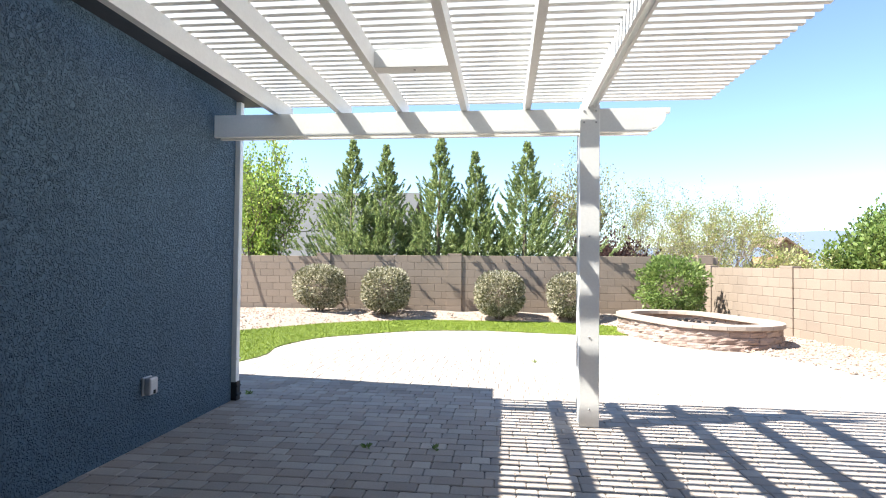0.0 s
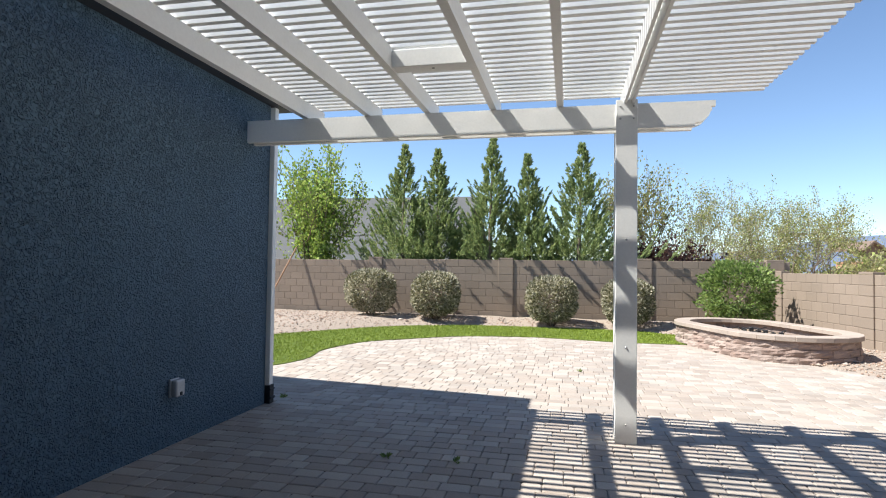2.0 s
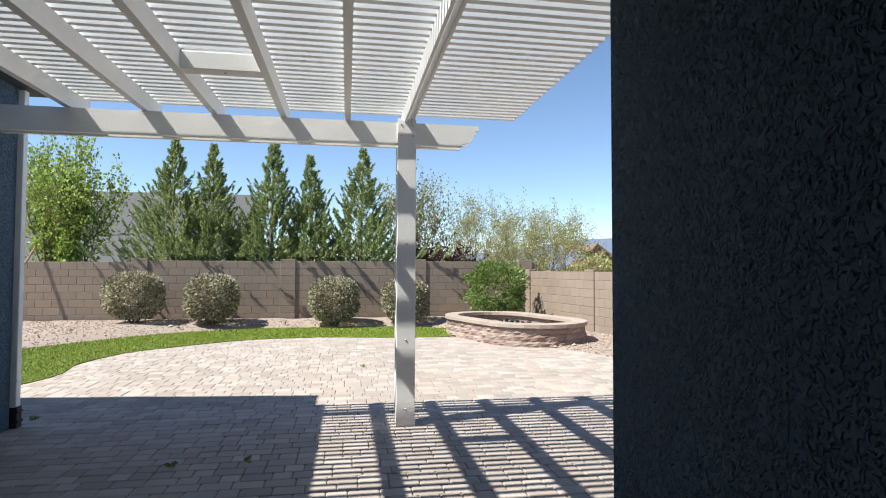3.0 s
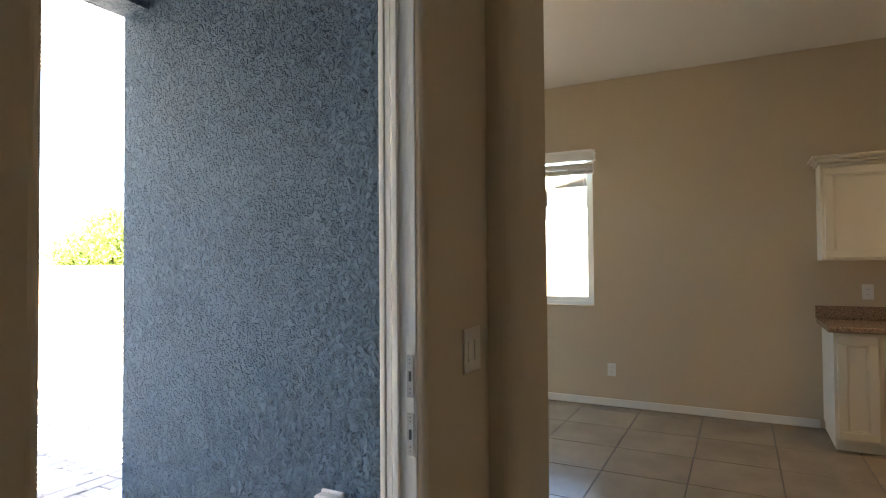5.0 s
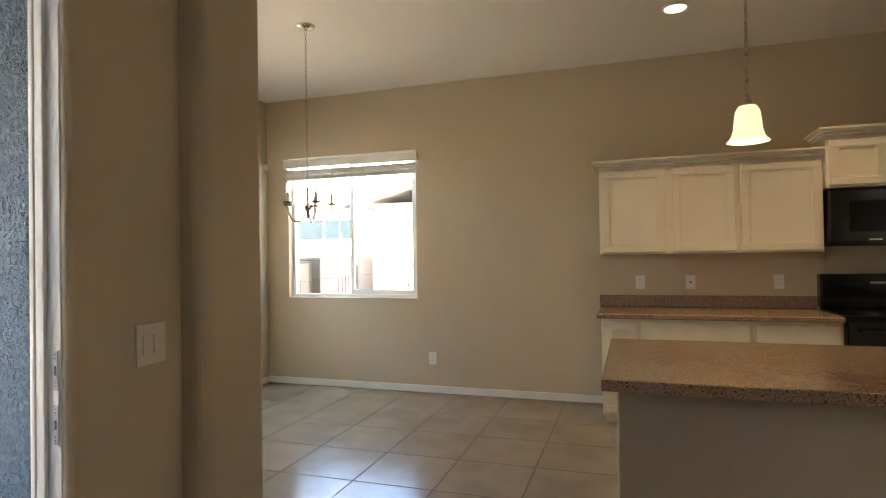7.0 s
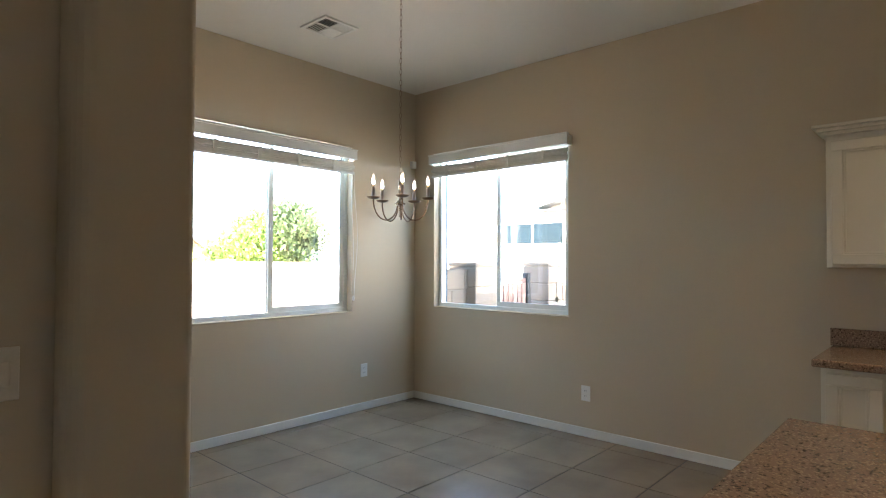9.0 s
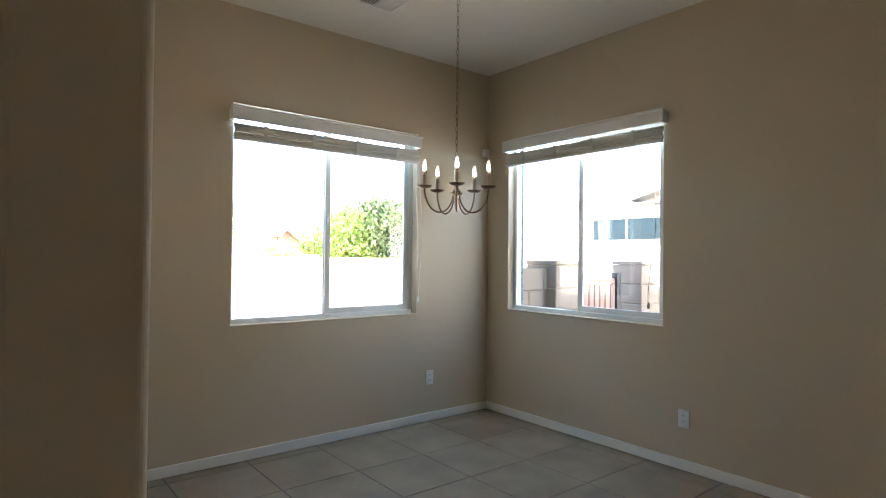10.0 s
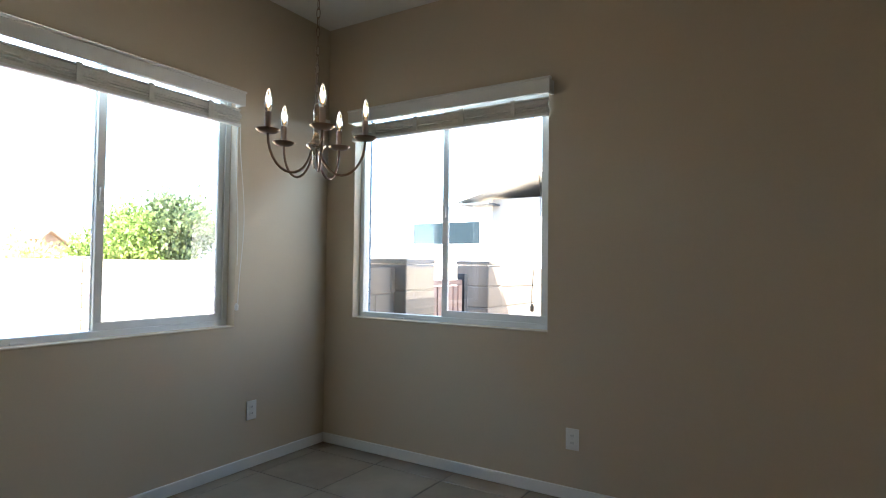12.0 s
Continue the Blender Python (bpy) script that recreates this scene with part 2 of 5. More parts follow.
def lathe(profile, at, seg=24):
    """A turned solid from (radius, height) pairs round a vertical axis."""
    bm = bmesh.new()
    rings = []
    for r, z in profile:
        rings.append([bm.verts.new((at[0] + r * math.cos(2 * math.pi * i / seg), at[1] + r * math.sin(2 * math.pi * i / seg), at[2] + z)) for i in range(seg)] if r > 1e-6
                     else [bm.verts.new((at[0], at[1], at[2] + z))])
    for a, b in zip(rings, rings[1:]):
        for i in range(seg):
            j = (i + 1) % seg
            if len(a) == 1 and len(b) > 1:
                bm.faces.new((a[0], b[i], b[j]))
            elif len(b) == 1 and len(a) > 1:
                bm.faces.new((a[i], a[j], b[0]))
            elif len(a) > 1:
                bm.faces.new((a[i], a[j], b[j], b[i]))
    return bm


def tube(bm, points, radii, seg=8):
    """A round bar along points; radii is one number or one for each point."""
    pts = [Vector(p) for p in points]
    if isinstance(radii, (int, float)):
        radii = [radii] * len(pts)
    side, rings = None, []
    for i, p in enumerate(pts):
        d = (pts[min(i + 1, len(pts) - 1)] - pts[max(i - 1, 0)]).normalized()
        if side is None:
            side = d.orthogonal().normalized()
        side = (side - d * side.dot(d)).normalized()
        up = d.cross(side)
        rings.append([bm.verts.new(p + radii[i] * (math.cos(a) * side + math.sin(a) * up)) for a in (2 * math.pi * k / seg for k in range(seg))])
    for a, b in zip(rings, rings[1:]):
        for i in range(seg):
            bm.faces.new((a[i], a[(i + 1) % seg], b[(i + 1) % seg], b[i]))
    bm.faces.new(rings[0][::-1])
    bm.faces.new(rings[-1])
    return bm


def prism(outline, z0, z1, bm=None):
    """An upright solid over a flat outline of (x, y)."""
    bm = bm or bmesh.new()
    lo, hi = [bm.verts.new((x, y, z0)) for x, y in outline], [bm.verts.new((x, y, z1)) for x, y in outline]
    bm.faces.new(lo[::-1])
    bm.faces.new(hi)
    for i in range(len(lo)):
        j = (i + 1) % len(lo)
        bm.faces.new((lo[i], lo[j], hi[j], hi[i]))
    return bm


def cloud(name, V, F, material):
    me = bpy.data.meshes.new(name)
    me.from_pydata(np.asarray(V).reshape(-1, 3).tolist(), [], [tuple(f) for f in F])
    me.materials.append(material)
    me.update()
    return me


# ---- levels and main planes ----
FLOOR, PATIO, CEILING = 0.0, -0.15, 3.05
XE, YN = 3.26, 2.60            # inner faces of the east and north walls of the nook
YD, YX = 0.43, 0.60             # inner and outer face of the wall with the patio door
XN, XS = 0.02, -0.08            # room and patio face of the west wall of the nook
YO = 2.79                       # patio face of the north wall of the nook
YARD = Vector((-0.04, 0.40, 0.0))   # where the yard lies, seen from the plan of the house
XW = -4.36                     # face of the west wing, in the plan of the yard


# ---- house: walls, floor, ceiling ----
WX0, WX1, WZ0, WZ1 = 0.957, 2.470, 0.926, 2.40      # north window
EY0, EY1, EZ0 = 0.872, 2.340, 0.944                             # east window
DX0, DX1, DZ1 = -1.722, -0.757, 2.44              # patio door opening
setting("floor", boxes((-5.0, XE + 0.1, -5.0, YD + 0.03, -0.12, 0.026), (XN - 0.04, XE + 0.1, YD + 0.03, YN + 0.1, -0.12, 0.026)), GROUT)
setting("ceiling", boxes((-5.0, XE, -5.0, YD, CEILING, CEILING + 0.12), (XN, XE, YD, YN, CEILING, CEILING + 0.12)), CEIL)


def wall_pair(name, inner, outer, pieces_in, pieces_out):
    """An inner painted leaf with a stucco leaf behind it."""
    w = setting(name, boxes(*pieces_in), inner)
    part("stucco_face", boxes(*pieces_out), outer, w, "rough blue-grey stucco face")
    return w


# north wall of the nook, with its window opening
wall_pair("wall_north", PAINT, STUCCO,
          [(XN, XE, YN, YN + 0.10, 0, WZ0), (XN, XE, YN, YN + 0.10, WZ1, CEILING), (XN, WX0, YN, YN + 0.10, WZ0, WZ1), (WX1, XE, YN, YN + 0.10, WZ0, WZ1)],
          [(XS, XE + 0.2, YN + 0.10, YO, PATIO, WZ0), (XS, XE + 0.2, YN + 0.10, YO, WZ1, 3.35), (XS, WX0, YN + 0.10, YO, WZ0, WZ1), (WX1, XE + 0.2, YN + 0.10, YO, WZ0, WZ1)])
wall_pair("wall_east", PAINT, STUCCO,
          [(XE, XE + 0.10, -5.0, YN + 0.10, 0, EZ0), (XE, XE + 0.10, -5.0, YN + 0.10, WZ1, CEILING), (XE, XE + 0.10, -5.0, EY0, EZ0, WZ1), (XE, XE + 0.10, EY1, YN + 0.10, EZ0, WZ1)],
          [(XE + 0.10, XE + 0.2, -5.0, YN + 0.10, PATIO, EZ0), (XE + 0.10, XE + 0.2, -5.0, YN + 0.10, WZ1, 3.35), (XE + 0.10, XE + 0.2, -5.0, EY0, EZ0, WZ1), (XE + 0.10, XE + 0.2, EY1, YN + 0.10, EZ0, WZ1)])
# west wall of the nook: stucco towards the patio, paint towards the room, a deeper rounded end beside the door
wall_pair("wall_nook_west", PAINT, STUCCO, [(XN - 0.04, XN, 0.59, YN, 0, CEILING)], [(XS, XN - 0.04, YX, YN + 0.10, PATIO, 3.35)])


def rounded_end(x0, x1, y0, y1, rl, rr):
    pts = [(x0, y1)]
    for cx, a0, r in ((x0 + rl, 180, rl), (x1 - rr, 270, rr)):
        pts += [(cx + r * math.cos(radians(a0 + 15 * k)), y0 + r + r * math.sin(radians(a0 + 15 * k))) for k in range(7)]
    return pts + [(x1, y1)]


setting("wall_end", prism(rounded_end(-0.32, XN, 0.318, 0.595, 0.06, 0.03), 0, CEILING), PAINT, smooth=False)
# wall with the patio door, and the patio side of it
def jamb_leaf(x0, x1, y0, y1, edge):
    """A painted wall leaf in plan whose one end turns the corner with a soft radius."""
    r, arc = 0.022, []
    if edge == "left":
        arc = [(x0 + r - r * math.cos(radians(a)), y0 + r - r * math.sin(radians(a))) for a in range(0, 91, 15)]
        return [(x0, y1)] + arc + [(x1, y0), (x1, y1)]
    arc = [(x1 - r + r * math.sin(radians(a)), y0 + r - r * math.cos(radians(a))) for a in range(0, 91, 15)]
    return [(x0, y1), (x0, y0)] + arc + [(x1, y1)]


bm = prism(jamb_leaf(DX1, -0.32, YD, YD + 0.10, "left"), 0, CEILING)
prism(jamb_leaf(-5.0, DX0, YD, YD + 0.10, "right"), 0, CEILING, bm)
cube(bm, DX0, DX1, YD, YD + 0.10, DZ1, CEILING)
w = setting("wall_door", bm, PAINT)
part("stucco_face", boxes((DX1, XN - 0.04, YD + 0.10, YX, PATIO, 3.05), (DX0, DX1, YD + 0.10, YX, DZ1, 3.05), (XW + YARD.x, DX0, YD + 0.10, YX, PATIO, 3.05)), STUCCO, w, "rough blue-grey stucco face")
SW0, SW1, SZ0, SZ1 = -2.45, -1.90, 1.35, 2.20       # unseen window added behind the walk, sized for fill light on the door wall
setting("wall_south", boxes((-5.0, SW0, -5.1, -5.0, 0, CEILING), (SW1, XE, -5.1, -5.0, 0, CEILING), (SW0, SW1, -5.1, -5.0, 0, SZ0), (SW0, SW1, -5.1, -5.0, SZ1, CEILING)), PAINT)
setting("wall_room_west", boxes((-5.1, -5.0, -5.1, YD + 0.1, 0, CEILING)), PAINT)
setting("threshold", boxes((DX0, DX1, YD + 0.03, YX + 0.03, -0.05, 0.042), bevel=0.004), VINYL)

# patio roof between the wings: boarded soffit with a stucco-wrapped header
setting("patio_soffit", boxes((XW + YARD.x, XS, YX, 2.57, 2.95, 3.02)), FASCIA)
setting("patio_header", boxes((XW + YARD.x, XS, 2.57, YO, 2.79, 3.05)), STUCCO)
def move_yard(first):
    """Sets what was built since then, in the plan of the yard, at its place beside the house."""
    for ob in list(scene.objects)[first:]:
        if ob.parent is None:
            ob.matrix_basis = Matrix.Translation(YARD) @ ob.matrix_basis


# west wing: wall, eave and roof
yard_first = len(scene.objects)
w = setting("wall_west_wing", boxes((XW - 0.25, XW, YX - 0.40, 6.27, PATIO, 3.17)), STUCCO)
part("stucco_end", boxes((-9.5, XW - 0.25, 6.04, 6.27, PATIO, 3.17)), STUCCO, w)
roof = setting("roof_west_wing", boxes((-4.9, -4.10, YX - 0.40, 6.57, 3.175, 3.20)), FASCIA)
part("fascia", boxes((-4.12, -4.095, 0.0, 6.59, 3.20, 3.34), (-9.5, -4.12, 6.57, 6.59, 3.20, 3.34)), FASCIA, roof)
part("roof_slope", prism([(-4.06, 3.34), (-9.5, 5.5), (-9.5, 5.65), (-4.06, 3.44)], -5.0, 6.62), SHINGLE, roof)
sl = roof.children[-1]
sl.data.transform(Matrix(((1, 0, 0, 0), (0, 0, 1, 0), (0, 1, 0, 0), (0, 0, 0, 1))))
move_yard(yard_first)
setting("roof_main", boxes((-3.84, XE + 0.65, -5.6, 3.12, 3.36, 3.46), (-0.04, XE + 0.65, 3.12, YN + 0.55, 3.36, 3.46)), SHINGLE)
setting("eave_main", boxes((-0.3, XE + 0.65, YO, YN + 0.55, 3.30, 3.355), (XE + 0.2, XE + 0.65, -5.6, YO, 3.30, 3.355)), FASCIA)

# skirting boards
for nm, r in (("baseboard_north", (XN, XE - 0.014, YN - 0.014, YN, 0.03, 0.098)), ("baseboard_east", (XE - 0.014, XE, -0.88, YN, 0.03, 0.098)),
              ("baseboard_nook", (XN, XN + 0.014, 0.36, YN - 0.014, 0.03, 0.098))):
    setting(nm, boxes(r, bevel=0.004), WHITE)


# ---- windows ----
def slider_window(name, u0, u1, z0, z1, mid, sliding, place):
    """A fixed light and a sliding sash that meet at mid; place maps (along, depth, z) ranges to a box. Depth 0 is the room face of the wall."""
    fr, s = 0.036, 0.042
    w = tagged(new(name), kind="structure")
    part("window_frame", boxes(place(u0, u1, 0.072, 0.135, z0, z0 + fr), place(u0, u1, 0.072, 0.135, z1 - fr, z1), place(u0, u0 + fr, 0.072, 0.135, z0 + fr, z1 - fr),
                               place(u1 - fr, u1, 0.072, 0.135, z0 + fr, z1 - fr), bevel=0.003), VINYL, w)
    a, b = (mid - 0.02, u1 - fr) if sliding == "high" else (u0 + fr, mid + 0.02)
    sash = part("sash", boxes(place(a, b, 0.082, 0.104, z0 + fr, z0 + fr + s), place(a, b, 0.082, 0.104, z1 - fr - s, z1 - fr), place(a, a + s, 0.082, 0.104, z0 + fr + s, z1 - fr - s),
                              place(b - s, b, 0.082, 0.104, z0 + fr + s, z1 - fr - s), bevel=0.003), VINYL, w)
    pane = part("pane", boxes(place(a + s, b - s, 0.091, 0.095, z0 + fr + s, z1 - fr - s)), CLEAR, sash)
    pane.visible_shadow = False
    c, d = (u0 + fr, mid) if sliding == "high" else (mid, u1 - fr)
    e, f = (d - 0.022, d) if sliding == "high" else (c, c + 0.022)
    light = part("fixed_light", boxes(place(e, f, 0.108, 0.126, z0 + fr, z1 - fr), bevel=0.002), VINYL, w)
    pane = part("pane", boxes(place(c, e, 0.115, 0.119, z0 + fr, z1 - fr) if sliding == "high" else place(f, d, 0.115, 0.119, z0 + fr, z1 - fr)), CLEAR, light)
    pane.visible_shadow = False
    latch = a + s / 2 if sliding == "high" else b - s / 2
    part("sash_latch", boxes(place(latch - 0.010, latch + 0.010, 0.066, 0.082, (z0 + z1) / 2 - 0.04, (z0 + z1) / 2 + 0.03), bevel=0.004), VINYL, w)
    part("track_stop", boxes(place((c + d) / 2 - 0.03, (c + d) / 2 + 0.03, 0.060, 0.072, z0 + 0.004, z0 + 0.016), bevel=0.003), VINYL, w)
    part("window_sill", boxes(place(u0, u1, -0.006, 0.072, z0 - 0.008, z0 + 0.004), bevel=0.004), PAINT, w)
    for a, b in ((u0 - 0.0, u0 + 0.003), (u1 - 0.003, u1)):
        part("reveal", boxes(place(a, b, 0.001, 0.072, z0 + 0.004, z1)), PAINT, w)
    return w


north = lambda a, b, d0, d1, z0, z1: (a, b, YN + d0, YN + d1, z0, z1)
east = lambda a, b, d0, d1, z0, z1: (XE + d0, XE + d1, a, b, z0, z1)
south = lambda a, b, d0, d1, z0, z1: (a, b, -5.0 - 0.75 * d1, -5.0 - 0.75 * d0, z0, z1)
slider_window("window_north", WX0, WX1, WZ0, WZ1, 1.70, "high", north)
slider_window("window_east", EY0, EY1, EZ0, WZ1, 1.625, "low", east)
# added out of view, lets daylight in to lift the walls facing it
slider_window("window_south", SW0, SW1, SZ0, SZ1, -2.17, "high", south)


def shade(u0, u1, place, cord, label, rise):
    """A woven roman shade drawn up under a white valance."""
    flat = place
    place = lambda a, b, d0, d1, z0, z1: flat(a, b, d0, d1, z0 + rise, z1 + rise)
    mid = (u0 + u1) / 2
    base = place(mid, mid, -0.03, -0.03, 2.20, 2.20)
    t = thing("window_shade", (base[0], base[2], 2.20), label, "window shade", "shades over the windows")
    part("valance", boxes(place(u0 - 0.02, u1 + 0.03, -0.075, -0.055, 2.290, 2.368), place(u0 - 0.02, u0, -0.055, 0.0, 2.290, 2.368), place(u1 + 0.01, u1 + 0.03, -0.055, 0.0, 2.290, 2.368),
                          place(u0 - 0.025, u1 + 0.035, -0.08, -0.05, 2.368, 2.380), bevel=0.003), WHITE, t, "white moulded wooden valance")
    part("headrail", boxes(place(u0 + 0.005, u1 - 0.005, -0.030, 0.0, 2.372, 2.398)), WHITE, t)
    slats = bmesh.new()
    for k in range(8):
        z = 2.178 + k * 0.0118
        dd = 0.012 * math.sin(k * 1.3)
        cube(slats, *place(u0 + 0.004, u1 + 0.012, -0.052 + dd, -0.030 + dd, z, z + 0.0102))
    part("folded_slats", slats, BLIND, t, "bundle of pale woven slats")
    for k in range(4):
        u = u0 + (u1 - u0) * (0.14 + 0.24 * k)
        part("ladder_tape", boxes(place(u - 0.014, u + 0.014, -0.066, -0.060, 2.172, 2.272)), BLIND, t)
    part("bottom_rail", boxes(place(u0 + 0.004, u1 + 0.012, -0.058, -0.028, 2.162, 2.177), bevel=0.003), WHITE, t)
    bm = bmesh.new()
    pts = []
    for k in range(15):
        f = k / 14
        pts.append((cord + 0.045 * math.sin(f * math.pi) ** 2, -0.055 + 0.01 * math.sin(5 * f), 2.18 - 1.10 * f))
    tube(bm, [(lambda q: (q[0], q[2], q[4]))(place(u, u, d, d, z, z)) for u, d, z in pts], 0.0022, 5)
    tube(bm, [(lambda q: (q[0], q[2], q[4]))(place(u - 0.018 - 0.03 * math.sin(k * 0.26), u, d, d, z, z)) for k, (u, d, z) in enumerate(pts[:12])], 0.0018, 5)
    part("pull_cord", bm, CORD, t, "thin white looped cord")
    q = place(cord, cord, -0.055, -0.055, 1.05, 1.05)
    part("cord_weight", lathe([(0, 0), (0.010, 0.004), (0.012, 0.03), (0.005, 0.045), (0, 0.045)], (q[0], q[2], 1.04 + rise), 12), CORD, t)
    return t


shade(WX0 - 0.005, WX1 - 0.04, north, WX1 - 0.03, "pale woven roman shade drawn up under a white valance", -0.012)
shade(EY0, EY1 - 0.015, lambda a, b, d0, d1, z0, z1: east(EY0 + EY1 - 0.015 - b, EY0 + EY1 - 0.015 - a, d0, d1, z0, z1), EY1 - 0.09, "cream woven roman shade drawn up under a white valance", 0.018)

# ---- patio door: white jambs with stops and a double strike plate; the leaf stands open out of the way ----
door = tagged(new("door_1"), kind="structure")
FY0, FY1 = YD + 0.028, YX - 0.028
part("door_frame", boxes((DX1 - 0.003, DX1 + 0.03, FY0, FY1, 0.043, DZ1), (DX0 - 0.03, DX0 + 0.003, FY0, FY1, 0.043, DZ1), (DX0 + 0.003, DX1 - 0.003, FY0, FY1, DZ1 - 0.03, DZ1), bevel=0.003), VINYL, door)
part("door_stop", boxes((DX1 - 0.016, DX1 - 0.003, FY0 + 0.052, FY0 + 0.072, 0.043, DZ1 - 0.03), (DX1 - 0.010, DX1 - 0.003, FY0 + 0.076, FY0 + 0.094, 0.043, DZ1 - 0.03), bevel=0.003), VINYL, door)
part("brick_mould", boxes((DX1 - 0.012, DX1 - 0.003, FY1 - 0.016, FY1 + 0.002, 0.043, DZ1), bevel=0.003), VINYL, door)
plate = part("strike_plate", boxes((DX1 - 0.0055, DX1 - 0.003, FY0 + 0.006, FY0 + 0.030, 0.822, 1.106), bevel=0.001), VINYL, door, "long white strike plate")
for z in (1.045, 0.885):
    part("keeper", boxes((DX1 - 0.0075, DX1 - 0.0052, FY0 + 0.008, FY0 + 0.028, z - 0.058, z + 0.058), bevel=0.001), COVER, plate, "pale grey latch keeper")
    part("keeper_slot", boxes((DX1 - 0.0082, DX1 - 0.0074, FY0 + 0.014, FY0 + 0.022, z - 0.014, z + 0.014)), RUBBER, plate)
    for dz in (-0.046, -0.034, 0.036, 0.047):
        part("screw", boxes((DX1 - 0.0082, DX1 - 0.0074, FY0 + 0.0165, FY0 + 0.0195, z + dz - 0.0018, z + dz + 0.0018)), RUBBER, plate)
for z, k in ((1.193, 0.003), (1.178, 0.003), (1.007, 0.019)):
    part("latch_hole", boxes((DX1 - 0.0036, DX1 - 0.0029, FY1 - 0.024, FY1 - 0.019, z - k, z + k)), RUBBER, door)


# ---- sockets, switches, sensor, vent ----
def cover_plate(name, at, turn, size, material, label, category, group, rockers=0, sockets=0, jack=False):
    """A wall plate whose face looks to -y before it is turned about z; at is the middle on the wall face."""
    w, h = size
    m = Matrix.Translation(at) @ Matrix.Rotation(radians(turn), 4, "Z")
    t = thing(name, at, label, category, group)

    def piece(nm, rng, mt, bev, parent, lab=""):
        bm = boxes(rng, bevel=bev)
        bm.transform(m)
        return part(nm, bm, mt, parent, lab)
    pl = piece("plate", (-w / 2, w / 2, -0.007, 0, -h / 2, h / 2), material, 0.0025, t)
    for k in range(rockers):
        x = (k - (rockers - 1) / 2) * 0.046
        piece("rocker", (x - 0.0165, x + 0.0165, -0.0115, -0.0068, -0.033, 0.033), material, 0.002, pl)
    for k in range(sockets):
        z = 0.02 - 0.04 * k
        s = piece("socket", (-0.017, 0.017, -0.0088, -0.0068, z - 0.014, z + 0.014), material, 0.002, pl)
        for x in (-0.006, 0.006):
            piece("slot", (x - 0.0012, x + 0.0012, -0.0094, -0.0086, z - 0.004, z + 0.006), RUBBER, 0, pl)
    if jack:
        piece("jack", (-0.007, 0.007, -0.0095, -0.0068, -0.007, 0.007), RUBBER, 0.002, pl)
    return t


cover_plate("light_switch", (-0.461, YD, 1.080), 0, (0.124, 0.140), SWITCH, "almond double rocker light switch beside the patio door", "light switch", "", rockers=2)
cover_plate("wall_outlet", (XE, 0.723, 0.362), -90, (0.075, 0.118), PLATE, "white double wall outlet under the east window", "outlet", "wall outlets", sockets=2)
cover_plate("wall_outlet", (2.61, YN, 0.388), 0, (0.075, 0.118), PLATE, "white double wall outlet near the nook corner", "outlet", "wall outlets", sockets=2)
cover_plate("wall_outlet", (0.425, YN, 0.362), 0, (0.075, 0.118), PLATE, "white double wall outlet below the window wall", "outlet", "wall outlets", sockets=2)
cover_plate("wall_outlet", (XE, -1.207, 1.108), -90, (0.075, 0.118), PLATE, "white wall outlet above the granite backsplash", "outlet", "kitchen outlets", sockets=2)
cover_plate("wall_outlet", (XE, -2.273, 1.112), -90, (0.075, 0.118), PLATE, "white wall outlet beside the black stove", "outlet", "kitchen outlets", sockets=2)
cover_plate("cable_jack", (XE, -1.611, 1.109), -90, (0.075, 0.118), PLATE, "white cable jack plate above the backsplash", "jack plate", "", jack=True)
t = thing("motion_sensor", (XE - 0.045, YN, 2.33), "small white motion sensor in the nook corner", "sensor")
part("housing", boxes((XE - 0.075, XE - 0.02, YN - 0.04, YN, 2.30, 2.37), bevel=0.006), PLATE, t)
part("lens", boxes((XE - 0.068, XE - 0.027, YN - 0.044, YN - 0.038, 2.31, 2.335), bevel=0.003), WHITE, t)


def weather_box(at, turn, label):
    m = Matrix.Translation(at) @ Matrix.Rotation(radians(turn), 4, "Z")
    t = thing("outdoor_outlet", at, label, "outlet", "outdoor outlets")
    for nm, rng, mt, bev in (("backplate", (-0.062, 0.062, -0.022, 0, -0.078, 0.078), COVER, 0.01), ("hinged_cover", (-0.056, 0.056, -0.082, -0.022, -0.072, 0.072), COVER, 0.016),
                             ("latch", (-0.012, 0.012, -0.09, -0.08, -0.06, -0.03), RUBBER, 0.003)):
        bm = boxes(rng, bevel=bev, seg=3)
        bm.transform(m)
        part(nm, bm, mt, t)


weather_box((XW + YARD.x, 5.155, 0.336), 90, "grey weatherproof outlet box on the stucco wall")
weather_box((XS, 1.282, 0.275), -90, "grey weatherproof outlet box beside the patio door")

VX, VY = 1.673, 1.885
t = thing("ceiling_vent", (VX, VY, CEILING), "white square ceiling air register with slats", "vent")
part("frame", boxes((VX - 0.147, VX + 0.147, VY - 0.147, VY - 0.122, CEILING - 0.012, CEILING), (VX - 0.147, VX + 0.147, VY + 0.122, VY + 0.147, CEILING - 0.012, CEILING), (VX - 0.147, VX - 0.122, VY - 0.122, VY + 0.122, CEILING - 0.012, CEILING),
                    (VX + 0.122, VX + 0.147, VY - 0.122, VY + 0.122, CEILING - 0.012, CEILING), (VX - 0.008, VX + 0.008, VY - 0.122, VY + 0.122, CEILING - 0.010, CEILING), (VX - 0.122, VX + 0.122, VY - 0.007, VY + 0.007, CEILING - 0.010, CEILING), bevel=0.002), WHITE, t)
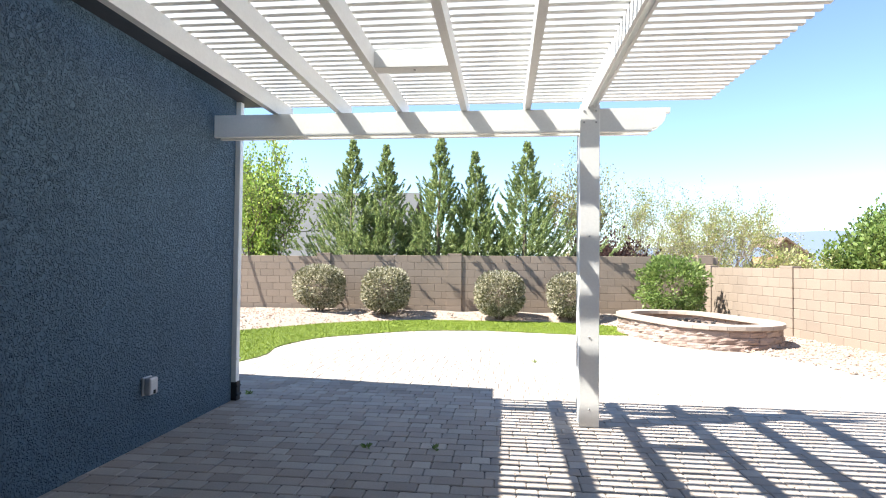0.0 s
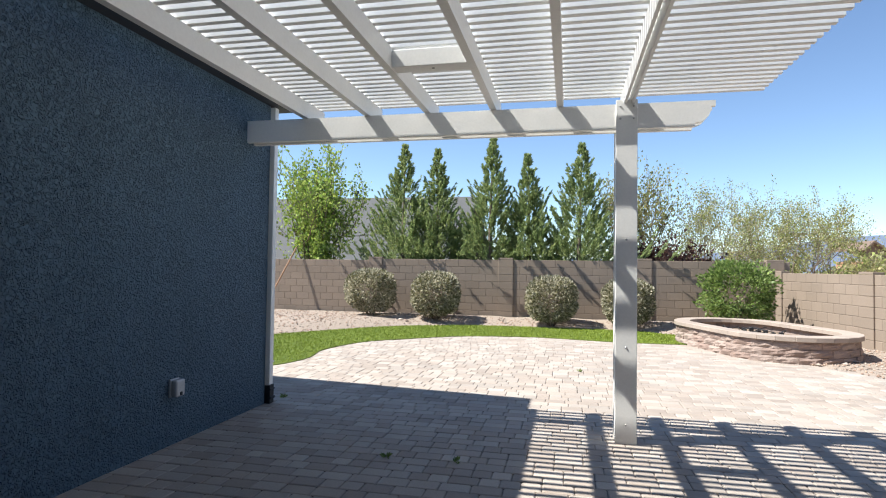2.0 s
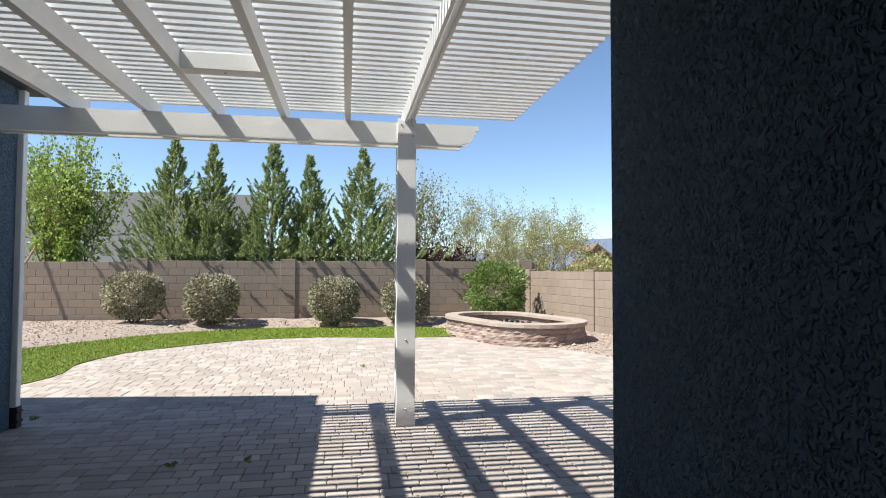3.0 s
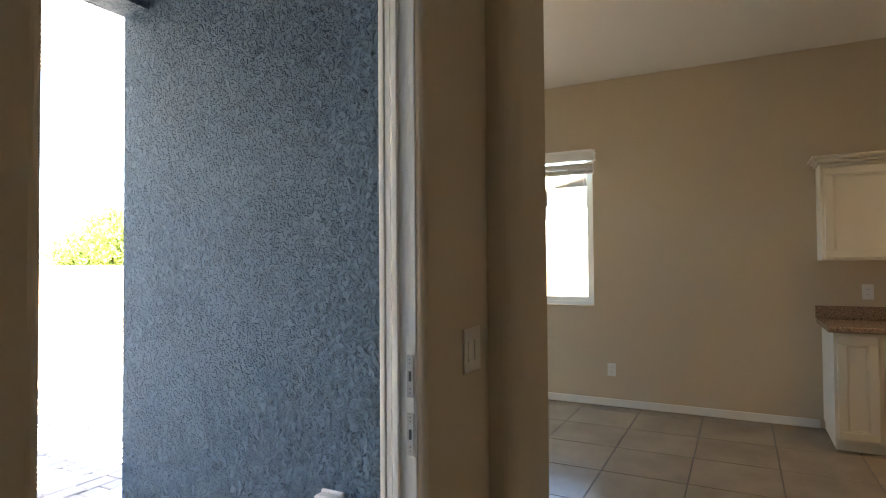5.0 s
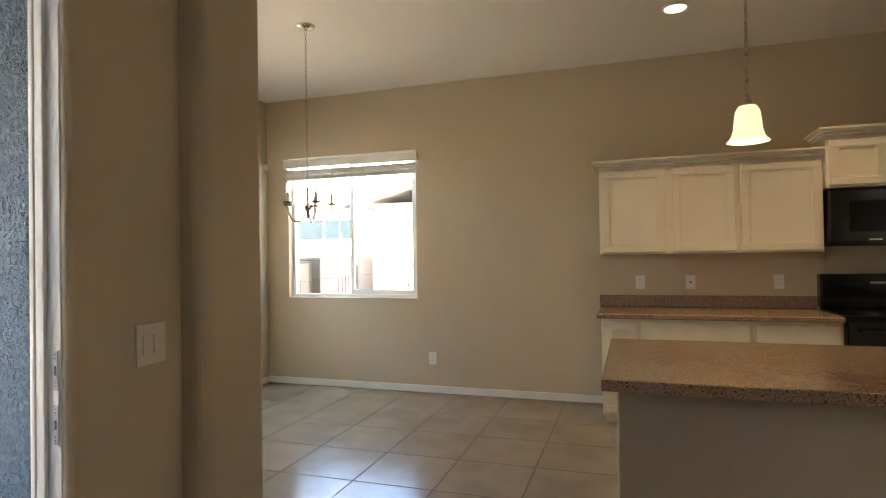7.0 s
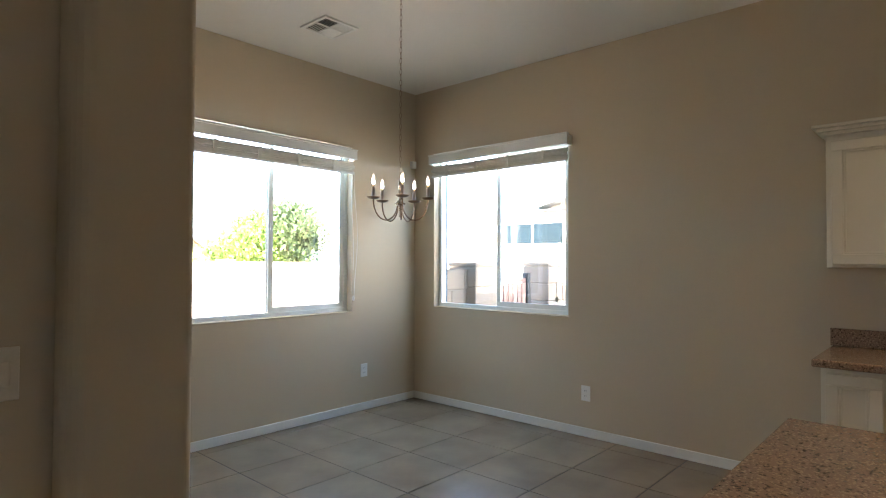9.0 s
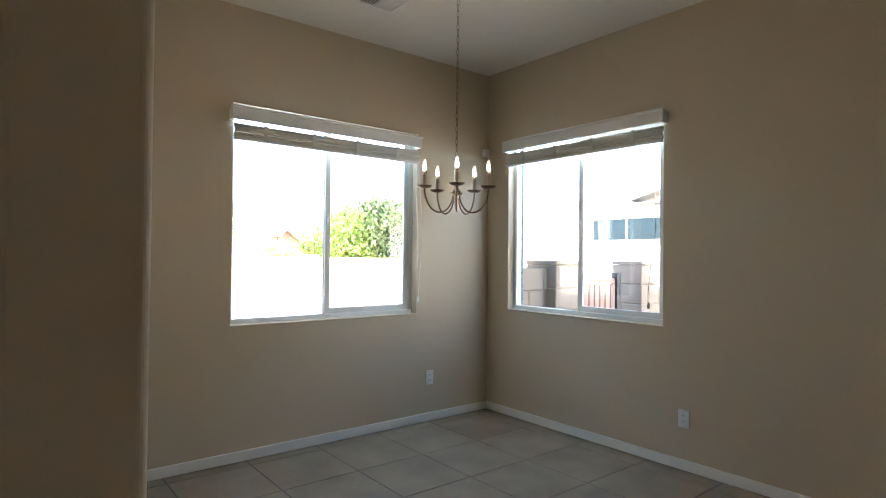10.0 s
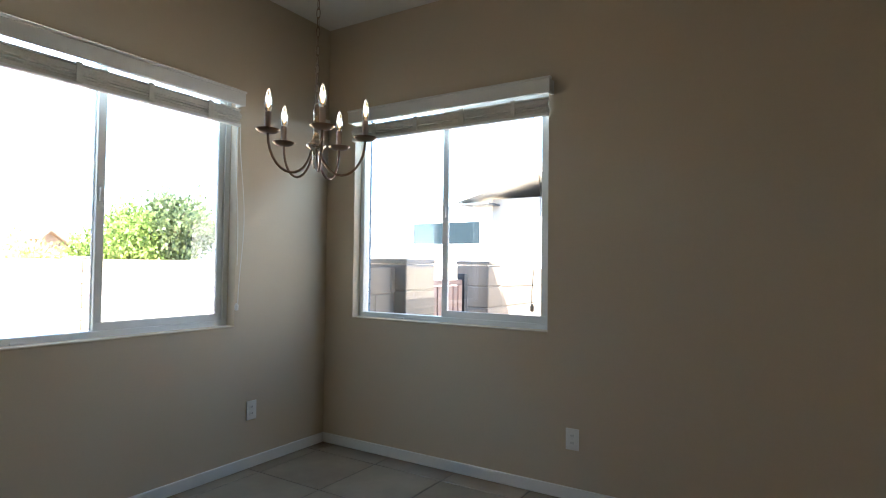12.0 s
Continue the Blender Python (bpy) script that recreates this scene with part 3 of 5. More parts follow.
# flat sheet at ceiling level, its dark grey painted for the shaded recess
part("duct", boxes((VX - 0.122, VX + 0.122, VY - 0.122, VY + 0.122, CEILING - 0.003, CEILING - 0.001)), DUCT_SHADE, t)
for q, (qx, qy) in enumerate(((-0.122, -0.122), (0.008, -0.122), (-0.122, 0.007), (0.008, 0.007))):
    for k in range(6):
        bm = boxes((-0.055, 0.055, -0.0085, 0.0085, -0.0007, 0.0007))
        bm.transform(Matrix.Rotation(radians(28), 4, "X"))
        shift = Vector((0.057, 0.010 + k * 0.0185, 0)) if q in (0, 3) else Vector((0.010 + k * 0.0185, 0.057, 0))
        bm.transform(Matrix.Translation(Vector((VX + qx, VY + qy, CEILING - 0.008)) + shift) @ Matrix.Rotation(radians(180 * (q // 2)) if q in (0, 3) else radians(90 + 180 * (q // 2)), 4, "Z"))
        part("slat", bm, WHITE, t)


# ---- lamps ----
def can_light(x, y):
    t = thing("recessed_light", (x, y, CEILING), "white recessed ceiling light, switched on", "ceiling light", "recessed kitchen lights")
    part("trim_ring", lathe([(0.070, -0.001), (0.078, -0.006), (0.092, -0.006), (0.094, 0.0), (0.070, 0.0)], (x, y, CEILING), 28), WHITE, t, smooth=True)
    part("lens", lathe([(0, -0.002), (0.070, -0.002)], (x, y, CEILING), 28), CANGLOW, t, "glowing warm white lens")


for x, y in ((2.235, -1.457), (2.31, -2.54)):
    can_light(x, y)

PX, PY, PZ = 0.656, -1.61, 1.822
t = thing("pendant_lamp", (PX, PY, PZ), "bell-shaped alabaster pendant lamp over the island, switched on", "pendant lamp")
BELL = [(0.0078, 0.117), (0.0312, 0.1147), (0.0413, 0.0975), (0.0452, 0.0702), (0.0484, 0.039), (0.0569, 0.0156), (0.0718, 0.0), (0.0694, 0.0), (0.0546, 0.0172), (0.046, 0.039), (0.0429, 0.0702), (0.039, 0.0952), (0.0296, 0.1115), (0.0078, 0.1139)]
part("shade", lathe([(1.14 * a, 1.28 * b) for a, b in BELL], (PX, PY, PZ), 32), SHADE, t, "cream alabaster glass bell shade", smooth=True)
part("bulb", lathe([(0, 0.0), (0.018, 0.008), (0.029, 0.032), (0.026, 0.054), (0.014, 0.08), (0.012, 0.11), (0, 0.11)], (PX, PY, PZ + 0.024), 16), CANGLOW, t, smooth=True)
part("socket_cap", lathe([(0, 0.190), (0.010, 0.187), (0.016, 0.171), (0.027, 0.159), (0.029, 0.147), (0, 0.147)], (PX, PY, PZ), 20), NICKEL, t, smooth=True)
part("stem", lathe([(0.006, 0.187), (0.006, CEILING - 0.02 - PZ), (0, CEILING - 0.02 - PZ)], (PX, PY, PZ), 10), NICKEL, t, smooth=True)
part("canopy", lathe([(0, -0.03), (0.03, -0.028), (0.06, -0.012), (0.065, 0.0), (0, 0.0)], (PX, PY, CEILING), 28), NICKEL, t, smooth=True)

CX, CY, CZ = 1.613, 1.085, 1.735
t = thing("chandelier", (CX, CY, CZ - 0.13), "five-arm antique bronze chandelier with lit candle bulbs", "chandelier")
part("canopy", lathe([(0, -0.032), (0.012, -0.03), (0.045, -0.02), (0.068, -0.006), (0.070, 0.0), (0, 0.0)], (CX, CY, CEILING), 32), NICKEL, t, smooth=True)
part("hub", lathe([(0, -0.075), (0.009, -0.07), (0.011, -0.03), (0.012, -0.01), (0.026, 0.0), (0.034, 0.006), (0.034, 0.012), (0.024, 0.018), (0.012, 0.030), (0.009, 0.05), (0.009, 0.07), (0.013, 0.08), (0.009, 0.10), (0.012, 0.13), (0.008, 0.155), (0.004, 0.16), (0, 0.165)],
                  (CX, CY, CZ - 0.015), 20), NICKEL, t, smooth=True)
link = 0.036
zc, k = CZ + 0.145, 0
while zc < CEILING - 0.035:
    bm = bmesh.new()
    pts = []
    for q in range(13):
        a = 2 * math.pi * q / 12
        pts.append((0.0065 * math.cos(a), 0, 0.5 * link * math.sin(a) * 1.12))
    tube(bm, pts, 0.0014, 5)
    bm.transform(Matrix.Translation((CX, CY, zc + link / 2)) @ Matrix.Rotation(radians(90 * (k % 2) + 20), 4, "Z"))
    part("chain_link", bm, BRONZE, t, smooth=True)
    zc, k = zc + link * 0.93, k + 1
for k in range(5):
    a = radians(72 * k + 231)
    d = Vector((math.cos(a), math.sin(a), 0))
    c = Vector((CX, CY, CZ))
    pts = []
    for q in range(15):
        f = math.pi * q / 14
        pts.append(c + d * (0.0935 - 0.0785 * math.cos(f)) + Vector((0, 0, -0.115 * math.sin(f) + 0.012 * (q / 14))))
    bm = bmesh.new()
    tube(bm, pts, 0.0046, 7)
    arm = part("arm", bm, BRONZE, t, smooth=True)
    e = pts[-1]
    part("drip_pan", lathe([(0, 0.0), (0.012, 0.0), (0.030, 0.004), (0.040, 0.012), (0.041, 0.014), (0.030, 0.009), (0.010, 0.006), (0, 0.006)], e, 24), BRONZE, arm, smooth=True)
    part("candle_sleeve", lathe([(0.0105, 0.005), (0.0105, 0.072), (0.006, 0.074), (0, 0.074)], e, 16), CANDLE, arm, smooth=True)
    bulb = part("bulb", lathe([(0.006, 0.072), (0.0105, 0.084), (0.0128, 0.098), (0.0115, 0.114), (0.0075, 0.134), (0.0025, 0.150), (0, 0.152)], e, 18), BULBGLASS, arm, "clear candle-flame bulb, lit", smooth=True)
    bulb.visible_shadow = False
    part("filament", lathe([(0, 0.086), (0.003, 0.091), (0.0042, 0.103), (0.0025, 0.118), (0, 0.128)], e, 10), FILAMENT, bulb)
for x, y in ((2.235, -1.457), (2.31, -2.54)):
    s = new("can_light", bpy.data.lights.new("can_light", "SPOT"))
    s.location, s.data.energy, s.data.color, s.data.spot_size, s.data.spot_blend, s.data.shadow_soft_size = (x, y, CEILING - 0.01), 1.5, (1.0, 0.76, 0.48), radians(96), 1.0, 0.06

s = new("pendant_bulb", bpy.data.lights.new("pendant_bulb", "POINT"))
s.location, s.data.energy, s.data.color, s.data.shadow_soft_size = (PX, PY, PZ - 0.02), 0.10, (1.0, 0.72, 0.42), 0.05


# ---- kitchen ----
def raised_door(t, x, y0, y1, z0, z1, name="door"):
    """A cabinet door in the plane x, facing -x: a frame with a sunk, bevelled panel."""
    s = 0.055
    d = part(name, boxes((x - 0.020, x, y0, y1, z0, z0 + s), (x - 0.020, x, y0, y1, z1 - s, z1), (x - 0.020, x, y0, y0 + s, z0 + s, z1 - s), (x - 0.020, x, y1 - s, y1, z0 + s, z1 - s), bevel=0.004), CABINET, t)
    part("bead", boxes((x - 0.016, x - 0.006, y0 + s, y1 - s, z0 + s, z0 + s + 0.012), (x - 0.016, x - 0.006, y0 + s, y1 - s, z1 - s - 0.012, z1 - s), (x - 0.016, x - 0.006, y0 + s, y0 + s + 0.012, z0 + s + 0.012, z1 - s - 0.012),
                       (x - 0.016, x - 0.006, y1 - s - 0.012, y1 - s, z0 + s + 0.012, z1 - s - 0.012), bevel=0.003), CABINET, d)
    part("panel", boxes((x - 0.008, x, y0 + s, y1 - s, z0 + s, z1 - s)), CABINET, d)


def upper_cabinet(y0, y1, z0, z1, x, doors, label, left_return):
    t = thing("wall_cabinet", ((x + XE) / 2, (y0 + y1) / 2, z0), label, "cabinet", "kitchen wall cabinets")
    part("body", boxes((x, XE, y0, y1, z0, z1), bevel=0.002), CABINET, t)
    for a, b in doors:
        raised_door(t, x, a, b, z0 + 0.018, z1 - 0.045)
    for k, (o, za, zb) in enumerate(((0.018, 0.0, 0.02), (0.036, 0.02, 0.038), (0.056, 0.038, 0.055))):
        part("crown_moulding", boxes((x - o - 0.018, XE, y0 - (0.002 if not left_return else o), y1 + o, z1 - 0.012 + za, z1 - 0.012 + zb), bevel=0.004), CABINET, t)
    return t


upper_cabinet(-2.522, -0.887, 1.352, 2.092, 2.99, [(-1.402, -0.912), (-1.923, -1.461), (-2.505, -1.961)], "ivory wall cabinet with three framed doors and crown moulding", False)
upper_cabinet(-3.30, -2.525, 1.825, 2.225, 2.93, [(-2.90, -2.55), (-3.275, -2.915)], "short raised ivory cabinet over the microwave", True)
t = thing("base_cabinet", (2.95, -1.65, 0.0), "ivory base cabinet with drawers under the granite counter", "cabinet")
part("body", boxes((2.64, XE, -2.53, -0.905, 0.10, 0.853), bevel=0.002), CABINET, t)
part("toe_kick", boxes((2.70, XE, -2.53, -0.915, 0.0, 0.10)), CABINET, t)
raised_door(t, 2.64, -1.155, -0.925, 0.125, 0.828)
for a, b in ((-1.945, -1.195), (-2.51, -1.985)):
    part("drawer_front", boxes((2.620, 2.64, a, b, 0.700, 0.828), bevel=0.006), CABINET, t)
    mid = (a + b) / 2
    raised_door(t, 2.64, a, mid - 0.006, 0.125, 0.680)
    raised_door(t, 2.64, mid + 0.006, b, 0.125, 0.680)
t = thing("countertop", (2.94, -1.70, 0.855), "speckled brown granite counter with a low backsplash", "countertop")
part("slab", boxes((2.605, XE, -2.535, -0.870, 0.855, 0.895), bevel=0.008), GRANITE, t)
part("backsplash", boxes((XE - 0.02, XE, -2.535, -0.864, 0.8955, 0.996), bevel=0.003), GRANITE, t)

t = thing("stove", (2.93, -2.85, 0.0), "black electric stove with a raised back control panel", "stove")
part("body", boxes((2.64, XE, -3.297, -2.538, 0.05, 0.888), bevel=0.006), BLACK, t)
part("cooktop", boxes((2.63, XE - 0.06, -3.299, -2.536, 0.889, 0.908), bevel=0.005), BLACKGLASS, t)
part("control_panel", boxes((XE - 0.09, XE, -3.297, -2.538, 0.909, 1.175), bevel=0.012), BLACK, t)
part("panel_trim", boxes((XE - 0.095, XE - 0.088, -3.277, -2.558, 0.99, 1.125), bevel=0.003), BLACKGLASS, t)
part("display", boxes((XE - 0.098, XE - 0.0945, -2.977, -2.867, 1.10, 1.118)), STEEL, t, "small grey display")
for k in range(4):
    y = -2.67 - 0.10 * (k % 2) - 0.40 * (k // 2)
    bm = lathe([(0, 0.028), (0.018, 0.026), (0.022, 0.0), (0, 0.0)], (0, 0, 0), 16)
    bm.transform(Matrix.Translation((XE - 0.095, y, 1.04)) @ Matrix.Rotation(radians(-90), 4, "Y"))
    part("knob", bm, BLACK, t, smooth=True)
part("oven_door", boxes((2.615, 2.64, -3.277, -2.558, 0.24, 0.86), bevel=0.006), BLACK, t)
part("oven_handle", boxes((2.565, 2.585, -3.217, -2.617, 0.79, 0.815), (2.585, 2.615, -3.207, -3.177, 0.79, 0.815), (2.585, 2.615, -2.657, -2.627, 0.79, 0.815), bevel=0.006), BLACK, t)
t = thing("microwave", (3.05, -2.85, 1.39), "black over-the-range microwave oven under the cabinet", "microwave")
part("body", boxes((2.95, XE, -3.297, -2.538, 1.39, 1.823), bevel=0.006), BLACK, t)
d = part("door", boxes((2.922, 2.95, -3.097, -2.543, 1.42, 1.802), bevel=0.006), BLACK, t)
part("window", boxes((2.918, 2.9225, -3.027, -2.667, 1.49, 1.725), bevel=0.001), BLACKGLASS, d)
part("handle", boxes((2.89, 2.905, -3.087, -3.062, 1.46, 1.765), (2.905, 2.922, -3.087, -3.062, 1.47, 1.50), (2.905, 2.922, -3.087, -3.062, 1.725, 1.755), bevel=0.004), BLACK, d)
part("badge", boxes((2.9205, 2.9222, -2.867, -2.787, 1.432, 1.442)), STEEL, d, "small grey badge bar")
part("vent_grille", boxes((2.928, 2.95, -3.297, -2.543, 1.804, 1.821), bevel=0.002), BLACKGLASS, t)
part("keypad", boxes((2.926, 2.95, -3.287, -3.102, 1.42, 1.802), bevel=0.004), BLACKGLASS, t)

# island: painted half wall with an overhanging granite top and a steel sink
IX0, IX1, IY1 = 0.213, 1.275, -1.03
t = thing("kitchen_island", (0.81, -2.4, 0.0), "tan painted kitchen island with cabinets behind", "kitchen island")
part("half_wall", boxes((0.43, 0.55, -4.2, -1.075, 0.0, 0.853), bevel=0.006), PAINT, t)
part("end_panel", boxes((0.55, 1.19, -1.085, -1.068, 0.0, 0.853), bevel=0.002), CABINET, t)
part("cabinet_body", boxes((0.552, 1.19, -4.2, -1.087, 0.10, 0.853)), CABINET, t)
part("skirting", boxes((0.416, 0.429, -4.2, -1.068, 0.03, 0.098), bevel=0.003), WHITE, t)
SX0, SX1, SY0, SY1 = 0.74, 1.16, -3.05, -2.32
t = thing("island_countertop", (0.75, -2.4, 0.855), "speckled brown granite island top with a sink cut-out", "countertop")
bm = bmesh.new()
lv = [[[bm.verts.new((x, y, z)) for x, y in ring] for ring in (((IX0, -4.25), (IX1, -4.25), (IX1, IY1), (IX0, IY1)), ((SX0, SY0), (SX1, SY0), (SX1, SY1), (SX0, SY1)))] for z in (0.855, 0.895)]
for i in range(4):
    j = (i + 1) % 4
    for (o, c) in lv:
        bm.faces.new((o[i], o[j], c[j], c[i]))
    for q in (0, 1):
        bm.faces.new((lv[0][q][i], lv[0][q][j], lv[1][q][j], lv[1][q][i]))
part("slab", bm, GRANITE, t)
part("edge_band", boxes((IX0 - 0.006, IX0, -4.25, IY1 + 0.006, 0.851, 0.8945), (IX0, IX1, IY1, IY1 + 0.006, 0.851, 0.8945), bevel=0.0028), GRANITE, t)
t = thing("kitchen_sink", (0.95, -2.68, 0.68), "stainless steel undermount sink in the island top", "sink")
part("basin", boxes((SX0, SX1, SY0, SY1, 0.68, 0.692), (SX0 - 0.01, SX0, SY0, SY1, 0.68, 0.853), (SX1, SX1 + 0.01, SY0, SY1, 0.68, 0.853), (SX0, SX1, SY0 - 0.01, SY0, 0.68, 0.853), (SX0, SX1, SY1, SY1 + 0.01, 0.68, 0.853)), STEEL, t)
part("drain", lathe([(0, 0.004), (0.035, 0.004), (0.045, 0.0), (0, 0.0)], (0.95, -2.68, 0.6925), 20), STEEL, t)

# hidden area lamps added under the nook window heads, standing in for sky light
for nm, at, down, wide in (("north_window_sky", ((WX0 + WX1) / 2, YN + 0.145, 2.325), Vector((0, -0.8, -1)), WX1 - WX0 - 0.1), ("east_window_sky", (XE + 0.165, (EY0 + EY1) / 2, 2.325), Vector((-0.8, 0, -1)), EY1 - EY0 - 0.1)):
    a = new(nm, bpy.data.lights.new(nm, "AREA"))
    a.location, a.rotation_euler = at, Matrix((Vector((0, 0, 1)).cross(down).normalized(), -down.normalized().cross(Vector((0, 0, 1)).cross(down).normalized()), -down.normalized())).transposed().to_euler()
    a.data.shape, a.data.size, a.data.size_y, a.data.energy, a.data.color = "RECTANGLE", wide, 0.06, 0.36 if nm[0] == "n" else 0.42, (0.42, 0.68, 1.0)


# ---- pergola ----
yard_first = len(scene.objects)
BY = 5.80                                   # front face of the front beam
RX = [-3.71, -3.05, -2.43, -1.785, -1.165, -0.555]
pergola = thing("pergola", (-1.9, 4.5, PATIO), "white aluminium lattice pergola with one post", "pergola")


def beam_outline(x0, x1):
    """Side view of the beam with a stepped curve cut at its free end."""
    pts = [(x0, 2.66), (x1 - 0.17, 2.66), (x1 - 0.17, 2.685)]
    pts += [(x1 - 0.165 + 0.125 * math.sin(radians(a)), 2.81 - 0.118 * math.cos(radians(a))) for a in range(0, 91, 15)]
    return pts + [(x1 - 0.04, 2.835), (x1, 2.835), (x1, 2.885), (x0, 2.885)]


def upright(outline, y0, y1):
    bm = prism(outline, y0, y1)
    bm.transform(Matrix(((1, 0, 0, 0), (0, 0, 1, 0), (0, 1, 0, 0), (0, 0, 0, 1))))
    return bm


for k, y in enumerate((BY, BY + 0.13)):
    part("beam", upright(beam_outline(XW, 0.17), y, y + 0.05), PERGOLA, pergola, "long white beam with a curved end cut")
post = part("post", boxes((-0.635, -0.515, BY + 0.0505, BY + 0.1295, PATIO, 2.92), bevel=0.004), PERGOLA, pergola)
for a, b, c, d, e in ((-0.668, -0.482, BY - 0.02, BY - 0.001, 2.92), (-0.668, -0.482, BY + 0.181, BY + 0.20, 2.92), (-0.66, -0.636, BY, BY + 0.18, 2.65), (-0.514, -0.49, BY, BY + 0.18, 2.65)):
    part("post_board", boxes((a, b, c, d, PATIO, e), bevel=0.004), PERGOLA, post)
for z in (0.02, 0.70, 1.66, 2.75, 2.86):
    for x in ((-0.575,) if z < 2.5 else (-0.63, -0.515)):
        bm = lathe([(0, 0.007), (0.006, 0.006), (0.010, 0.0), (0, 0.0)], (0, 0, 0), 10)
        bm.transform(Matrix.Translation((x, BY - 0.02, z)) @ Matrix.Rotation(radians(90), 4, "X"))
        part("screw", bm, STEEL, post)
for k, x in enumerate(RX):
    w = 0.03
    if k == 5:
        part("rafter", boxes((x - 0.045, x - 0.02, 2.395, 6.16, 2.89, 3.05), (x + 0.02, x + 0.045, 2.395, 6.16, 2.89, 3.05), bevel=0.003), PERGOLA, pergola)
    else:
        end = [(2.395, 2.89), (6.10, 2.89), (6.14, 2.905), (6.18, 2.945), (6.20, 2.99), (6.20, 3.05), (2.395, 3.05)]
        bm = prism(end, x - w, x + w)
        bm.transform(Matrix(((0, 0, 1, 0), (1, 0, 0, 0), (0, 1, 0, 0), (0, 0, 0, 1))))
        part("rafter", bm, PERGOLA, pergola)
slat = mesh_of("slat", boxes((-3.74, 0.66, -0.023, 0.023, 0.0, 0.048), bevel=0.003, seg=1), PERGOLA)
y = 6.135
while y > 2.44:
    s = part("slat", slat, PERGOLA, pergola)
    s.matrix_basis = Matrix.Translation((0, y, 3.051))
    y -= 0.1105
blk = part("fan_block", boxes((RX[2] + 0.031, RX[3] - 0.031, 4.56, 4.70, 2.90, 3.03), bevel=0.004), PERGOLA, pergola, "white mounting block between two rafters")
bm = lathe([(0, 0.001), (0.012, 0.0), (0, -0.002)], (-2.09, 4.63, 2.899), 12)
part("bolt_hole", bm, RUBBER, blk)

# downspout at the corner of the west wing
t = thing("downspout", (-4.34, 6.31, PATIO), "white metal downspout with a black boot", "downspout")
part("pipe", boxes((-4.385, -4.305, 6.273, 6.353, 0.03, 3.16), bevel=0.008), VINYL, t)
part("boot", boxes((-4.395, -4.295, 6.272, 6.363, -0.148, 0.06), (-4.405, -4.285, 6.2715, 6.373, -0.10, -0.07), (-4.403, -4.287, 6.2715, 6.371, 0.0, 0.02), bevel=0.008), RUBBER, t, "black ribbed plastic boot")
part("strap", boxes((-4.392, -4.298, 6.2715, 6.36, 0.30, 0.318), bevel=0.002), VINYL, t)

move_yard(yard_first)

# ---- ground ----
setting("ground", boxes((-400, 400, -150, 700, -0.9, -0.40)), DESERT)
setting("yard_base", boxes((-16, 8.2, YX, 16.9, -0.398, -0.215), (XE + 0.2, 8.2, -8, YX, -0.398, -0.215), (0.0, XE + 0.2, 2.4, 2.7, -0.214, -0.2135)), SAND)


yard_first = len(scene.objects)


def smooth_line(pts, n=8):
    """A Catmull-Rom line through a few plan points."""
    out = []
    p = [pts[0]] + list(pts) + [pts[-1]]
    for a, b, c, d in zip(p, p[1:], p[2:], p[3:]):
        for k in range(n):
            t = k / n
            out.append(tuple(0.5 * (2 * b[i] + (c[i] - a[i]) * t + (2 * a[i] - 5 * b[i] + 4 * c[i] - d[i]) * t * t + (3 * b[i] - a[i] - 3 * c[i] + d[i]) * t ** 3) for i in (0, 1)))
    return out + [pts[-1]]


TURF_NEAR = smooth_line([(-9.0, 8.0), (-6.2, 7.9), (-5.5, 8.45), (-5.28, 9.25), (-5.42, 10.25), (-5.12, 11.4), (-4.5, 12.1), (-3.3, 13.05), (-1.7, 13.35), (0.0, 13.05), (1.3, 13.1)])
TURF_FAR = smooth_line([(-9.4, 10.0), (-8.4, 11.0), (-7.4, 12.0), (-6.6, 13.1), (-5.5, 14.4), (-3.7, 15.35), (-1.8, 15.5), (0.2, 15.45), (1.4, 14.8), (2.2, 13.4)])
PAVE_EAST = smooth_line([(2.2, 13.1), (2.3, 11.95), (2.75, 11.2), (3.3, 10.3), (3.58, 9.2), (3.7, 7.5), (3.7, 3.0)])


def inside(x, y, ring):
    hit = False
    for (ax, ay), (bx, by) in zip(ring, ring[1:] + ring[:1]):
        if (ay > y) != (by > y) and x < (bx - ax) * (y - ay) / (by - ay) + ax:
            hit = not hit
    return hit


TURF_RING = TURF_NEAR + TURF_FAR[::-1]
setting("turf", prism(TURF_RING, -0.20, PATIO + 0.012), TURF)
rng = np.random.default_rng(4)
V, F = [], []
while len(F) < 60000:
    x, y = rng.uniform(-9.4, 2.2), rng.uniform(7.9, 15.6)
    if not inside(x, y, TURF_RING):
        continue
    a, h, q = rng.uniform(0, 6.28), rng.uniform(0.02, 0.038), rng.uniform(0, 6.28)
    dx, dy = 0.006 * math.cos(a), 0.006 * math.sin(a)
    V += [(x - dx, y - dy, PATIO + 0.010), (x + dx, y + dy, PATIO + 0.010), (x + 0.018 * math.cos(q), y + 0.018 * math.sin(q), PATIO + 0.01 + h)]
    F.append((len(V) - 3, len(V) - 2, len(V) - 1))
tagged(new("turf_blades", cloud("turf_blades", V, F, BLADE)), "short bright green artificial turf blades", "artificial turf", kind="stuff")


